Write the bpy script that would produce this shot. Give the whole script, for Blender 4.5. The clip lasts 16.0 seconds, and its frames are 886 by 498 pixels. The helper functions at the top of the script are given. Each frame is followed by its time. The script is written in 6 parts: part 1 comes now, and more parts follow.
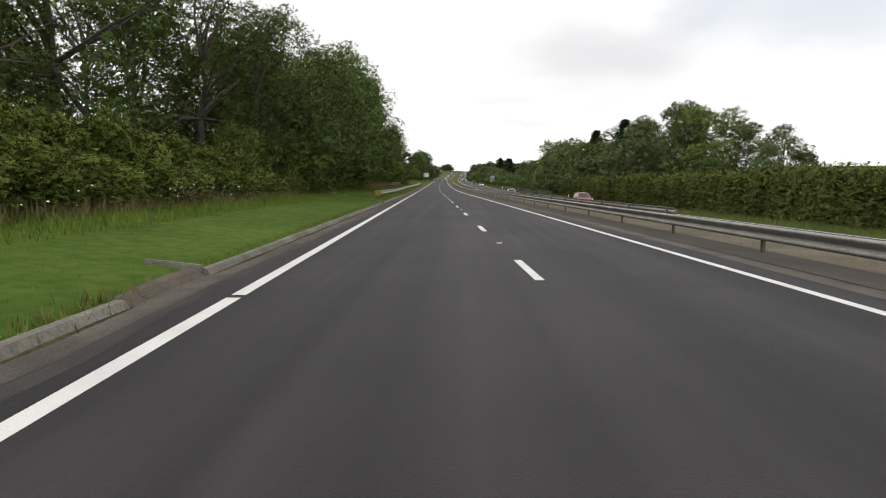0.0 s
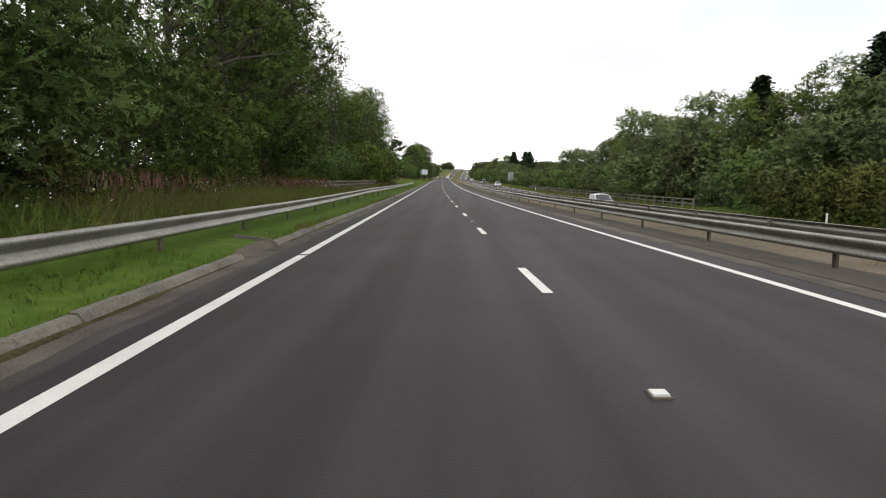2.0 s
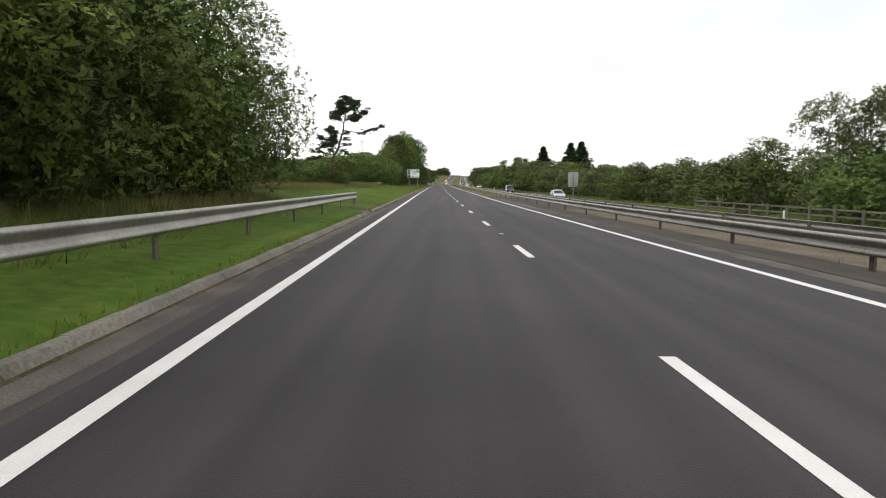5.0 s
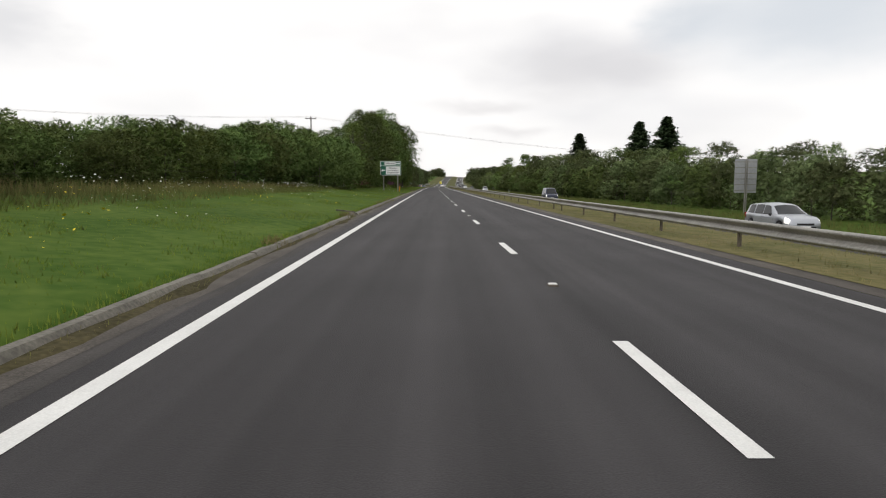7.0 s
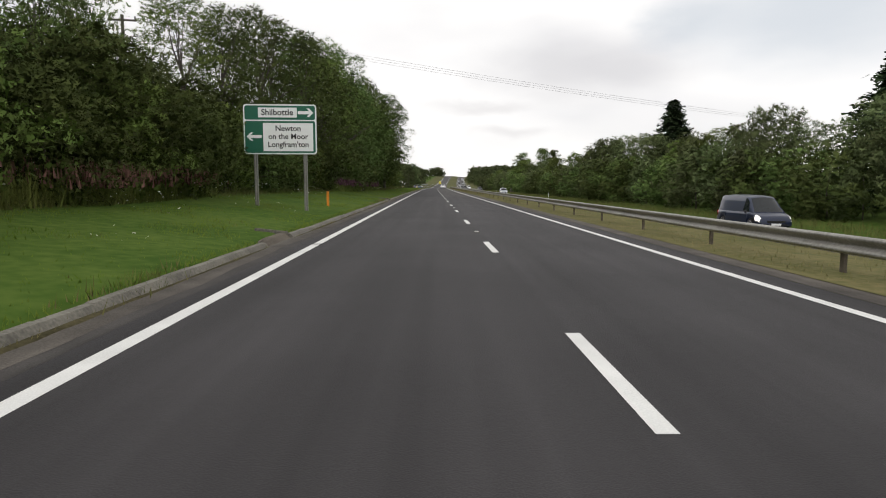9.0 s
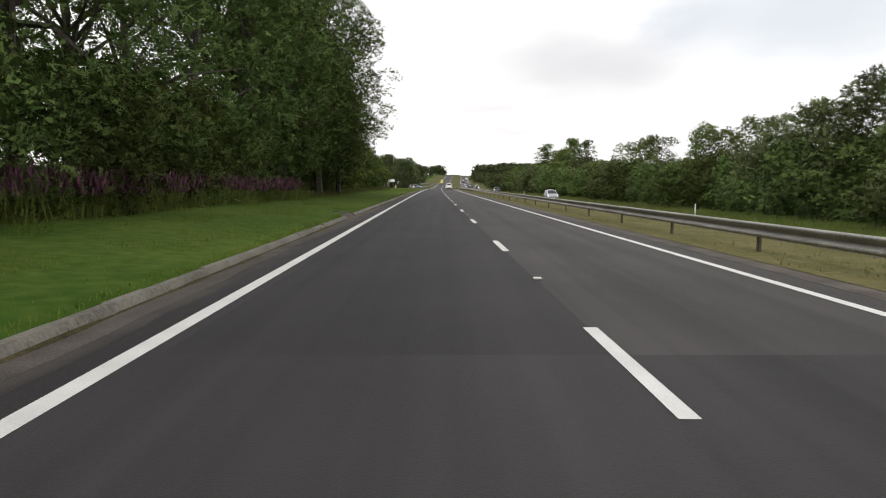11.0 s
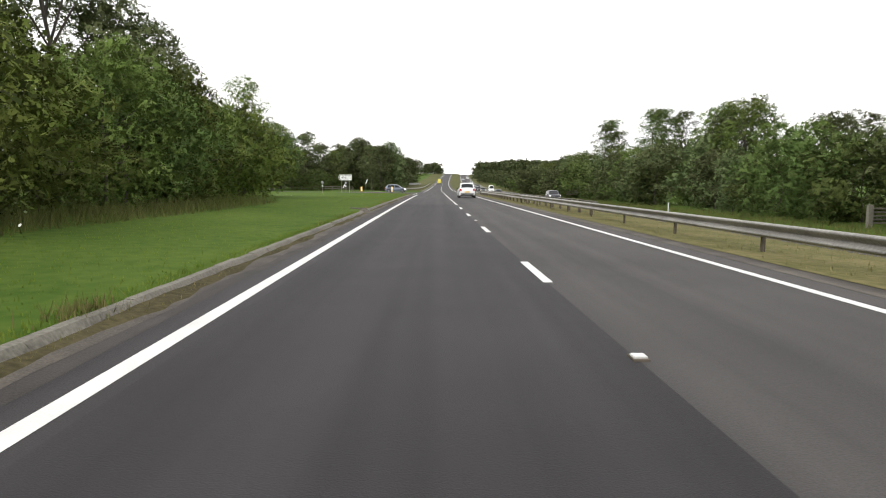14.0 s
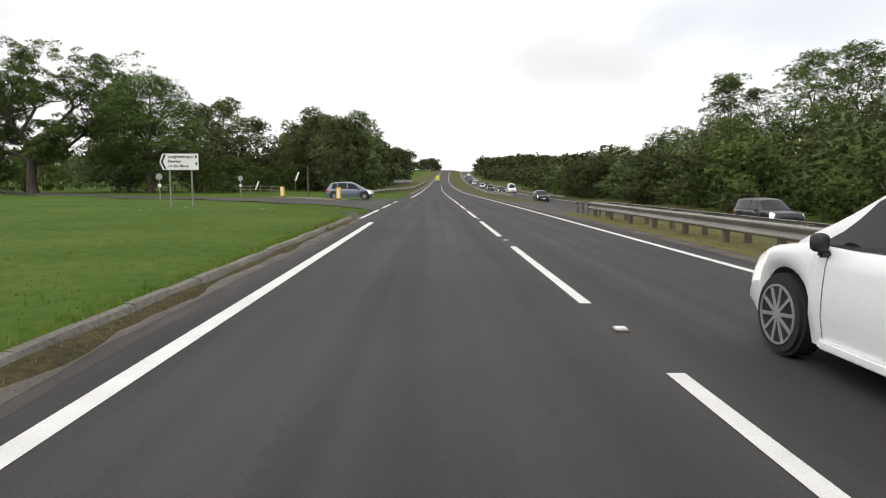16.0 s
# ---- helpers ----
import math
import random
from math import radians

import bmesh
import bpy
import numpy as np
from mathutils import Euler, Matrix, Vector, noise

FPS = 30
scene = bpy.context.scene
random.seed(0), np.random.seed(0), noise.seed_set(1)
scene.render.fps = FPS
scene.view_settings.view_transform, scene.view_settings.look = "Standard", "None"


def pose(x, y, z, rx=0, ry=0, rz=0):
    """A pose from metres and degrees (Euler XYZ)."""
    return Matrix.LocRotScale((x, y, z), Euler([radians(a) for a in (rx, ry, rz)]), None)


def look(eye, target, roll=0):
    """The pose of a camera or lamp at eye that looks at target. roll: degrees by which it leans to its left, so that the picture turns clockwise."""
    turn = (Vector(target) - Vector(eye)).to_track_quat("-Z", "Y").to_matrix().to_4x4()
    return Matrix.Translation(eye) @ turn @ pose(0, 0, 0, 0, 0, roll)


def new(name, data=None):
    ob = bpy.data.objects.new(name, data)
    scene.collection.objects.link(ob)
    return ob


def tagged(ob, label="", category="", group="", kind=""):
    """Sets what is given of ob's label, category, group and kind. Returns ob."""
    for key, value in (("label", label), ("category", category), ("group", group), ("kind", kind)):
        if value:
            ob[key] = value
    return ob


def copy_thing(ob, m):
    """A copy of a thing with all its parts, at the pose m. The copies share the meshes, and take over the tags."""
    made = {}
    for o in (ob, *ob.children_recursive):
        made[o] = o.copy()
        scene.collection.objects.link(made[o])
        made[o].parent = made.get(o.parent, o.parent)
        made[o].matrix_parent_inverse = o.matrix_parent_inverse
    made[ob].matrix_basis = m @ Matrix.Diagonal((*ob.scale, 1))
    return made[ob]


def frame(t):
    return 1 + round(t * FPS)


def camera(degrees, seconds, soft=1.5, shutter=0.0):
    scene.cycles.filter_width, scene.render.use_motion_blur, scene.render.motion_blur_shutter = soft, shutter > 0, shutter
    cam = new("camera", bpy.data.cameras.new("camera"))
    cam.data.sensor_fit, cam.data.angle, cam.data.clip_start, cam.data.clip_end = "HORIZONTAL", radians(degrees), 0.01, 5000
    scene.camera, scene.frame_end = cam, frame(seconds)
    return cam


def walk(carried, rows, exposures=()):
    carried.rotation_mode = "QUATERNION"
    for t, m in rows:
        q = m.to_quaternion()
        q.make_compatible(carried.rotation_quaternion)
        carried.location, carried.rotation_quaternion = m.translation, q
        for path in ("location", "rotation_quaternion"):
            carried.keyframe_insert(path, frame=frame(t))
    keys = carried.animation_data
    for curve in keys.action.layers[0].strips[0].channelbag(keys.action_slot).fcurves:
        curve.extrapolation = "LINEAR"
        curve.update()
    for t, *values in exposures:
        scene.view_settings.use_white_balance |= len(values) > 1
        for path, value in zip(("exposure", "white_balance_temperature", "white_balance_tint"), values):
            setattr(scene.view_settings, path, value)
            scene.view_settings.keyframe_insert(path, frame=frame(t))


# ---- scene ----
# One straight run along a dual carriageway: y is along the road, x to the right, z up.
FOV = 71.0
cam = camera(FOV, 16.0, soft=1.1, shutter=0.0)
H = 1.35
# seconds, metres along, metres across, pitch below level, yaw to the right
PATH = [
    (0.0, 0.0, 0.024, 6.007, 1.037), (0.5, 16.0, 0.058, 6.012, 1.062), (1.0, 32.2, 0.102, 6.016, 1.088), (1.5, 48.15, 0.106, 6.021, 1.113),
    (2.0, 64.05, 0.09, 6.027, 1.138), (2.5, 80.0, 0.059, 6.031, 1.126), (3.0, 96.0, -0.002, 6.072, 1.011), (3.5, 112.1, -0.113, 6.045, 0.906),
    (4.0, 127.95, -0.284, 5.889, 0.835), (5.25, 167.5, -0.276, 5.906, 1.064), (6.5, 206.3, -0.189, 5.924, 1.292), (7.0, 221.7, -0.092, 5.974, 1.224),
    (7.5, 237.5, 0.026, 5.975, 1.175), (8.0, 253.2, 0.103, 5.962, 1.141), (8.5, 268.7, 0.19, 5.949, 1.108), (9.0, 284.4, 0.258, 5.956, 1.124),
    (10.25, 323.8, 0.133, 5.975, 1.029), (11.5, 363.25, 0.018, 5.994, 0.935), (12.0, 379.0, -0.022, 5.972, 0.981), (12.5, 394.2, -0.032, 5.956, 1.065),
    (13.0, 410.1, -0.042, 5.939, 1.098), (13.5, 425.6, -0.062, 5.922, 1.072), (14.0, 441.2, -0.063, 5.969, 1.068), (14.5, 456.9, -0.083, 5.998, 1.057),
    (15.0, 472.1, -0.123, 6.007, 1.029), (15.5, 487.9, -0.143, 6.014, 1.03), (16.0, 503.7, -0.194, 6.022, 1.031)]


def knots(v, table):
    for (a, p), (b, q) in zip(table[:-1], table[1:]):
        if v <= b:
            return p + (q - p) * max(0.0, (v - a) / (b - a))
    return table[-1][1]


SLOPE = [(-400, -0.0118), (0, -0.0118), (75, -0.0127), (150, -0.0043), (225, 0.0009), (300, 0.0006), (375, -0.0), (450, -0.0), (525, -0.0034), (575, -0.0054), (625, 0.0021), (675, 0.0095), (750, 0.0172), (850, 0.0267), (950, 0.0392), (1050, 0.0461), (1090, 0.03), (1125, 0.0), (1190, -0.03), (1900, -0.03), (2100, 0.0)]
HEIGHTS = {-400: 0.0}
for i in range(-399, 4700):
    HEIGHTS[i] = HEIGHTS[i - 1] + knots(i - 0.5, SLOPE)
LEVEL = HEIGHTS[504]


def road_z(y):
    """Level of the road: it falls gently, bottoms out at the junction and climbs to a crest."""
    i = math.floor(y)
    return HEIGHTS[i] + (HEIGHTS[i + 1] - HEIGHTS[i]) * (y - i) - LEVEL


def grade(y):
    return math.degrees(math.atan(knots(y, SLOPE)))


HEADING = [(-400, -2.151), (0, -2.151), (75, -2.201), (150, -1.543), (225, -1.152), (300, -0.876), (375, -0.786), (450, -0.425), (525, 0.005), (575, -0.008), (625, 0.378), (675, 0.673), (750, 0.819), (850, 1.44), (950, 1.95), (1050, 2.313), (1130, 2.592)]
BEND = {500: 0.0}
for i in range(499, -401, -1):
    BEND[i] = BEND[i + 1] - math.tan(radians(knots(i + 0.5, HEADING)))
for i in range(501, 4700):
    BEND[i] = BEND[i - 1] + math.tan(radians(knots(i - 0.5, HEADING)))


def road_x(y):
    """Sideways place of the road: it bends very gently to the right, then more on the hill."""
    i = math.floor(y)
    return BEND[i] + (BEND[i + 1] - BEND[i]) * (y - i)


walk(cam, [(t, pose(x + road_x(y), y, road_z(y) + H, 90 - p + grade(y), 0, -w - knots(y, HEADING))) for t, y, x, p, w in PATH],
     exposures=[(0.0, -0.25), (1.4, -0.3), (2.0, -0.02), (2.5, 0.0), (3.5, 0.12), (4.2, 0.18), (6.3, -0.4), (9.2, -0.38), (11.3, -0.2), (12.5, -0.05), (14.0, 0.2), (15.0, 0.02), (15.5, -0.12), (16.0, -0.15)])

# ---- sky and light: bright overcast ----
world = bpy.data.worlds.new("overcast_sky")
scene.world = world
world.use_nodes = True
wn, wl = world.node_tree.nodes, world.node_tree.links
wn.clear()
w_out = wn.new("ShaderNodeOutputWorld")
w_bg = wn.new("ShaderNodeBackground")
w_sky = wn.new("ShaderNodeTexSky")
w_sky.sky_type, w_sky.sun_disc, w_sky.sun_elevation, w_sky.sun_rotation = "NISHITA", False, radians(49), radians(220)
w_co = wn.new("ShaderNodeTexCoord")
w_map = wn.new("ShaderNodeMapping")
w_map.inputs["Scale"].default_value = (2.2, 2.2, 6.0)
w_map.inputs["Location"].default_value = (1.7, 0.3, 0.82)
w_n = wn.new("ShaderNodeTexNoise")
w_n.inputs["Scale"].default_value, w_n.inputs["Detail"].default_value, w_n.inputs["Roughness"].default_value = 1.15, 3.5, 0.45
w_r = wn.new("ShaderNodeValToRGB")
w_r.color_ramp.elements[0].position, w_r.color_ramp.elements[0].color = 0.28, (1.30, 1.28, 1.29, 1)
w_r.color_ramp.elements[1].position, w_r.color_ramp.elements[1].color = 0.46, (1.55, 1.52, 1.50, 1)
w_mul = wn.new("ShaderNodeVectorMath")
w_mul.operation = "SCALE"
w_mul.inputs["Scale"].default_value = 0.07
w_mix = wn.new("ShaderNodeMix")
w_mix.data_type = "RGBA"
w_mix.inputs["Factor"].default_value = 0.9
wl.new(w_co.outputs["Generated"], w_map.inputs["Vector"])
wl.new(w_map.outputs["Vector"], w_n.inputs["Vector"])
wl.new(w_n.outputs["Fac"], w_r.inputs["Fac"])
wl.new(w_sky.outputs["Color"], w_mul.inputs[0])
wl.new(w_mul.outputs["Vector"], w_mix.inputs["A"])
wl.new(w_r.outputs["Color"], w_mix.inputs["B"])
# the cloud is a little brighter round the hidden sun
w_dot = wn.new("ShaderNodeVectorMath")
w_dot.operation = "DOT_PRODUCT"
w_dot.inputs[1].default_value = (-0.42, -0.5, 0.75)
w_rng = wn.new("ShaderNodeMapRange")
w_rng.interpolation_type = "SMOOTHSTEP"
w_rng.inputs["From Min"].default_value, w_rng.inputs["From Max"].default_value = -0.3, 1.0
w_rng.inputs["To Min"].default_value, w_rng.inputs["To Max"].default_value = 0.95, 1.05
w_sc = wn.new("ShaderNodeVectorMath")
w_sc.operation = "SCALE"
wl.new(w_co.outputs["Generated"], w_dot.inputs[0])
wl.new(w_dot.outputs["Value"], w_rng.inputs["Value"])
# cloud banks: bearing and height in degrees, breadth and depth, strength, blueness
w_wn = wn.new("ShaderNodeTexNoise")
w_wn.inputs["Scale"].default_value, w_wn.inputs["Detail"].default_value, w_wn.inputs["Roughness"].default_value = 7.0, 5.0, 0.55
w_wm = wn.new("ShaderNodeMapping")
w_wm.inputs["Scale"].default_value = (1.0, 1.0, 2.6)
wl.new(w_co.outputs["Generated"], w_wm.inputs["Vector"])
wl.new(w_wm.outputs["Vector"], w_wn.inputs["Vector"])
w_off = wn.new("ShaderNodeVectorMath")
w_off.operation, w_off.inputs[1].default_value, w_off.inputs[2].default_value = "MULTIPLY_ADD", (0.16, 0.16, 0.05), (-0.08, -0.08, -0.025)
wl.new(w_wn.outputs["Color"], w_off.inputs[0])
w_dir = wn.new("ShaderNodeVectorMath")
wl.new(w_co.outputs["Generated"], w_dir.inputs[0])
wl.new(w_off.outputs["Vector"], w_dir.inputs[1])
w_last = w_mix.outputs["Result"]
for az, el, wide, deep, strength, blue in ((12.3, 10.0, 0.19, 0.062, 0.48, 0.12), (3.5, 7.0, 0.10, 0.016, 0.40, 0.0), (6.5, 4.6, 0.10, 0.014, 0.38, 0.0), (31, 13.5, 0.24, 0.11, 0.6, 1.0), (21, 13.0, 0.09, 0.045, 0.45, 0.9),
                                           (-36, 12.0, 0.12, 0.07, 0.55, 0.3), (62, 24, 0.3, 0.12, 0.6, 0.6), (-75, 30, 0.35, 0.12, 0.6, 0.4), (120, 25, 0.4, 0.13, 0.6, 0.5), (200, 28, 0.4, 0.12, 0.6, 0.4)):
    a, e = radians(az), radians(el)
    w_sub, w_dv, w_len, w_fac, w_cl = wn.new("ShaderNodeVectorMath"), wn.new("ShaderNodeVectorMath"), wn.new("ShaderNodeVectorMath"), wn.new("ShaderNodeMapRange"), wn.new("ShaderNodeMix")
    w_sub.operation, w_dv.operation, w_len.operation = "SUBTRACT", "DIVIDE", "LENGTH"
    w_sub.inputs[1].default_value = (math.sin(a) * math.cos(e), math.cos(a) * math.cos(e), math.sin(e))
    w_dv.inputs[1].default_value = (wide, wide, deep)
    w_fac.interpolation_type = "SMOOTHSTEP"
    w_fac.inputs["From Min"].default_value, w_fac.inputs["From Max"].default_value = 0.15, 1.1
    w_fac.inputs["To Min"].default_value, w_fac.inputs["To Max"].default_value = strength, 0.0
    w_cl.data_type = "RGBA"
    w_cl.inputs["B"].default_value = (0.90 - 0.18 * blue, 0.87 - 0.05 * blue, 0.885 + 0.05 * blue, 1)
    wl.new(w_dir.outputs["Vector"], w_sub.inputs[0])
    wl.new(w_sub.outputs["Vector"], w_dv.inputs[0])
    wl.new(w_dv.outputs["Vector"], w_len.inputs[0])
    wl.new(w_len.outputs["Value"], w_fac.inputs["Value"])
    wl.new(w_fac.outputs["Result"], w_cl.inputs["Factor"])
    wl.new(w_last, w_cl.inputs["A"])
    w_last = w_cl.outputs["Result"]
wl.new(w_last, w_sc.inputs[0])
wl.new(w_rng.outputs["Result"], w_sc.inputs["Scale"])
wl.new(w_sc.outputs["Vector"], w_bg.inputs["Color"])
w_bg.inputs["Strength"].default_value = 1.0
wl.new(w_bg.outputs["Background"], w_out.inputs["Surface"])

sun = new("sun", bpy.data.lights.new("sun", "SUN"))
sun.data.energy, sun.data.angle, sun.data.color = 1.2, radians(40), (1.0, 0.97, 0.93)
sun.matrix_world = look((-42, -50, 75), (0, 0, 0))

# ---- materials ----
def mat(name, col, rough=0.8, metal=0.0, var=0.25, scale=6.0, fine=60.0, bump=0.0, col2=None, obj_rand=0.0, coat=0.0, spec=0.5, translucent=0.0, island=0.0, streak=0.0, cut=0.0):
    """Principled surface with variation at two scales, in metres."""
    m = bpy.data.materials.new(name)
    m.use_nodes = True
    n, l = m.node_tree.nodes, m.node_tree.links
    b = n["Principled BSDF"]
    b.inputs["Roughness"].default_value, b.inputs["Metallic"].default_value = rough, metal
    b.inputs["Coat Weight"].default_value, b.inputs["Specular IOR Level"].default_value = coat, spec
    geo = n.new("ShaderNodeNewGeometry")
    n1, n2 = n.new("ShaderNodeTexNoise"), n.new("ShaderNodeTexNoise")
    n1.inputs["Scale"].default_value, n1.inputs["Detail"].default_value = scale, 3
    n2.inputs["Scale"].default_value, n2.inputs["Detail"].default_value = fine, 2
    l.new(geo.outputs["Position"], n1.inputs["Vector"]), l.new(geo.outputs["Position"], n2.inputs["Vector"])
    add = n.new("ShaderNodeMath")
    add.operation = "ADD"
    l.new(n1.outputs["Fac"], add.inputs[0]), l.new(n2.outputs["Fac"], add.inputs[1])
    ramp = n.new("ShaderNodeMapRange")
    ramp.inputs["From Min"].default_value, ramp.inputs["From Max"].default_value = 0.7, 1.3
    l.new(add.outputs[0], ramp.inputs["Value"])
    mix = n.new("ShaderNodeMix")
    mix.data_type = "RGBA"
    c2 = col2 or tuple(min(1, c * (1 + var)) for c in col)
    c1 = col if col2 else tuple(c * (1 - var) for c in col)
    mix.inputs["A"].default_value, mix.inputs["B"].default_value = (*c1, 1), (*c2, 1)
    l.new(ramp.outputs["Result"], mix.inputs["Factor"])
    out = mix.outputs["Result"]
    if obj_rand or island:
        hs = n.new("ShaderNodeHueSaturation")
        l.new(out, hs.inputs["Color"])
        if obj_rand:
            oi = n.new("ShaderNodeObjectInfo")
            mr = n.new("ShaderNodeMapRange")
            mr.inputs["To Min"].default_value, mr.inputs["To Max"].default_value = 0.5 - 0.025 * obj_rand, 0.5 + 0.03 * obj_rand
            l.new(oi.outputs["Random"], mr.inputs["Value"]), l.new(mr.outputs["Result"], hs.inputs["Hue"])
        src = geo.outputs["Random Per Island"] if island else oi.outputs["Random"]
        mv = n.new("ShaderNodeMapRange")
        k = island or obj_rand * 0.5
        mv.inputs["To Min"].default_value, mv.inputs["To Max"].default_value = 1 - k, 1 + k
        l.new(src, mv.inputs["Value"]), l.new(mv.outputs["Result"], hs.inputs["Value"])
        out = hs.outputs["Color"]
        if island and obj_rand:
            h2, m2 = n.new("ShaderNodeHueSaturation"), n.new("ShaderNodeMapRange")
            m2.inputs["From Min"].default_value, m2.inputs["To Min"].default_value, m2.inputs["To Max"].default_value = 0.0, 1 - 0.6 * obj_rand, 1 + 0.75 * obj_rand
            l.new(oi.outputs["Random"], m2.inputs["Value"]), l.new(m2.outputs["Result"], h2.inputs["Value"]), l.new(out, h2.inputs["Color"])
            out = h2.outputs["Color"]
    if streak:
        # wear drawn out along the road
        mp, n3, hs3, m3 = n.new("ShaderNodeMapping"), n.new("ShaderNodeTexNoise"), n.new("ShaderNodeHueSaturation"), n.new("ShaderNodeMapRange")
        mp.inputs["Scale"].default_value = (1.7, 0.03, 1.0)
        n3.inputs["Scale"].default_value, n3.inputs["Detail"].default_value = 1.0, 4
        m3.inputs["From Min"].default_value, m3.inputs["From Max"].default_value = 0.3, 0.7
        m3.inputs["To Min"].default_value, m3.inputs["To Max"].default_value = 1 - streak, 1 + streak
        l.new(geo.outputs["Position"], mp.inputs["Vector"]), l.new(mp.outputs["Vector"], n3.inputs["Vector"]), l.new(n3.outputs["Fac"], m3.inputs["Value"])
        l.new(m3.outputs["Result"], hs3.inputs["Value"]), l.new(out, hs3.inputs["Color"])
        out = hs3.outputs["Color"]
    l.new(out, b.inputs["Base Color"])
    if bump:
        bp = n.new("ShaderNodeBump")
        bp.inputs["Strength"].default_value, bp.inputs["Distance"].default_value = bump, 0.02
        l.new(n2.outputs["Fac"], bp.inputs["Height"]), l.new(bp.outputs["Normal"], b.inputs["Normal"])
    if translucent:
        tr, ms = n.new("ShaderNodeBsdfTranslucent"), n.new("ShaderNodeMixShader")
        l.new(out, tr.inputs["Color"])
        ms.inputs["Fac"].default_value = translucent
        l.new(b.outputs["BSDF"], ms.inputs[1]), l.new(tr.outputs["BSDF"], ms.inputs[2])
        l.new(ms.outputs["Shader"], n["Material Output"].inputs["Surface"])
        if cut:
            # each spray breaks up into small rounded leaves
            tc, vo, lt = n.new("ShaderNodeTexCoord"), n.new("ShaderNodeTexVoronoi"), n.new("ShaderNodeMath")
            vo.inputs["Scale"].default_value, vo.inputs["Randomness"].default_value = cut, 1.0
            l.new(tc.outputs["Object"], vo.inputs["Vector"])
            lt.operation, lt.inputs[1].default_value = "LESS_THAN", 0.56
            l.new(vo.outputs["Distance"], lt.inputs[0])
            gap, m2 = n.new("ShaderNodeBsdfTransparent"), n.new("ShaderNodeMixShader")
            l.new(lt.outputs[0], m2.inputs["Fac"]), l.new(gap.outputs["BSDF"], m2.inputs[1]), l.new(ms.outputs["Shader"], m2.inputs[2])
            l.new(m2.outputs["Shader"], n["Material Output"].inputs["Surface"])
    return m


M_ASPHALT = mat("asphalt_dark", (0.033, 0.0311, 0.0322), 0.75, streak=0.32, var=0.24, scale=0.35, fine=90, bump=0.3, spec=0.22)
M_ASPHALT_NEW = mat("asphalt_resurfaced", (0.028, 0.0265, 0.028), 0.78, streak=0.3, var=0.22, scale=0.4, fine=90, bump=0.3, spec=0.22)
M_ASPHALT_OLD = mat("asphalt_worn", (0.052, 0.049, 0.047), 0.8, streak=0.22, var=0.2, scale=0.3, fine=80, bump=0.3, spec=0.22)
M_ASPHALT_JCT = mat("asphalt_grey", (0.040, 0.038, 0.038), 0.78, streak=0.3, var=0.22, scale=0.3, fine=85, bump=0.3, spec=0.22)
M_ASPHALT_DUSTY = mat("asphalt_dusty", (0.050, 0.046, 0.043), 0.85, streak=0.4, var=0.35, scale=0.9, fine=60, bump=0.3, spec=0.22)
M_ASPHALT_EDGE = mat("asphalt_gritty_edge", (0.08, 0.071, 0.061), 0.9, streak=0.4, var=0.45, scale=1.2, fine=45, bump=0.3, spec=0.22)
M_PAINT = mat("road_paint", (0.62, 0.62, 0.60), 0.7, var=0.12, scale=2.0, fine=70, bump=0.1)
M_CONCRETE = mat("kerb_concrete", (0.140, 0.131, 0.108), 0.9, var=0.4, scale=1.1, fine=22, bump=0.3, obj_rand=0.2)
M_GRASS = mat("mown_grass", (0.037, 0.077, 0.011), 0.95, scale=0.22, fine=3.5, bump=0.2, col2=(0.088, 0.129, 0.025), spec=0.05)
M_BLADE = mat("grass_blades", (0.072, 0.124, 0.016), 0.9, scale=0.35, fine=4, col2=(0.142, 0.182, 0.032), island=0.1, spec=0.03)
M_TALLGRASS = mat("seeding_grass", (0.080, 0.104, 0.025), 0.95, scale=0.35, fine=3, col2=(0.185, 0.145, 0.070), island=0.25, spec=0.03)
M_DRYBLADE = mat("dry_grass_blades", (0.118, 0.124, 0.045), 0.95, scale=0.5, fine=5, col2=(0.215, 0.185, 0.090), island=0.15, spec=0.03)
M_YELLOWFLOWER = mat("yellow_flowers", (0.7, 0.55, 0.03), 0.8, var=0.15)
M_DRYGRASS = mat("dry_median_grass", (0.078, 0.084, 0.030), 0.95, scale=0.5, fine=5, bump=0.4, col2=(0.165, 0.142, 0.066), spec=0.05)
M_SILT = mat("mossy_channel_silt", (0.030, 0.028, 0.013), 0.95, scale=0.9, fine=14, bump=0.6, col2=(0.082, 0.070, 0.036), spec=0.08)
M_MUD = mat("muddy_grit", (0.075, 0.066, 0.055), 0.95, scale=1.4, fine=30, bump=0.5, col2=(0.15, 0.13, 0.105), spec=0.1)
M_ROUGHGRASS = mat("rough_hill_grass", (0.055, 0.066, 0.020), 0.95, scale=0.08, fine=1.2, bump=0.3, col2=(0.105, 0.098, 0.040), spec=0.08)
M_RANK = mat("rank_verge_grass", (0.066, 0.090, 0.020), 0.95, scale=0.3, fine=3, col2=(0.130, 0.130, 0.048), island=0.2, spec=0.03)
M_MOWN = mat("bright_mown_blades", (0.084, 0.138, 0.016), 0.9, scale=0.3, fine=3, col2=(0.140, 0.182, 0.031), island=0.1, spec=0.03)
M_EARTH = mat("dry_median_earth", (0.085, 0.074, 0.056), 0.95, scale=0.5, fine=9, bump=0.4, col2=(0.165, 0.142, 0.108), spec=0.05)
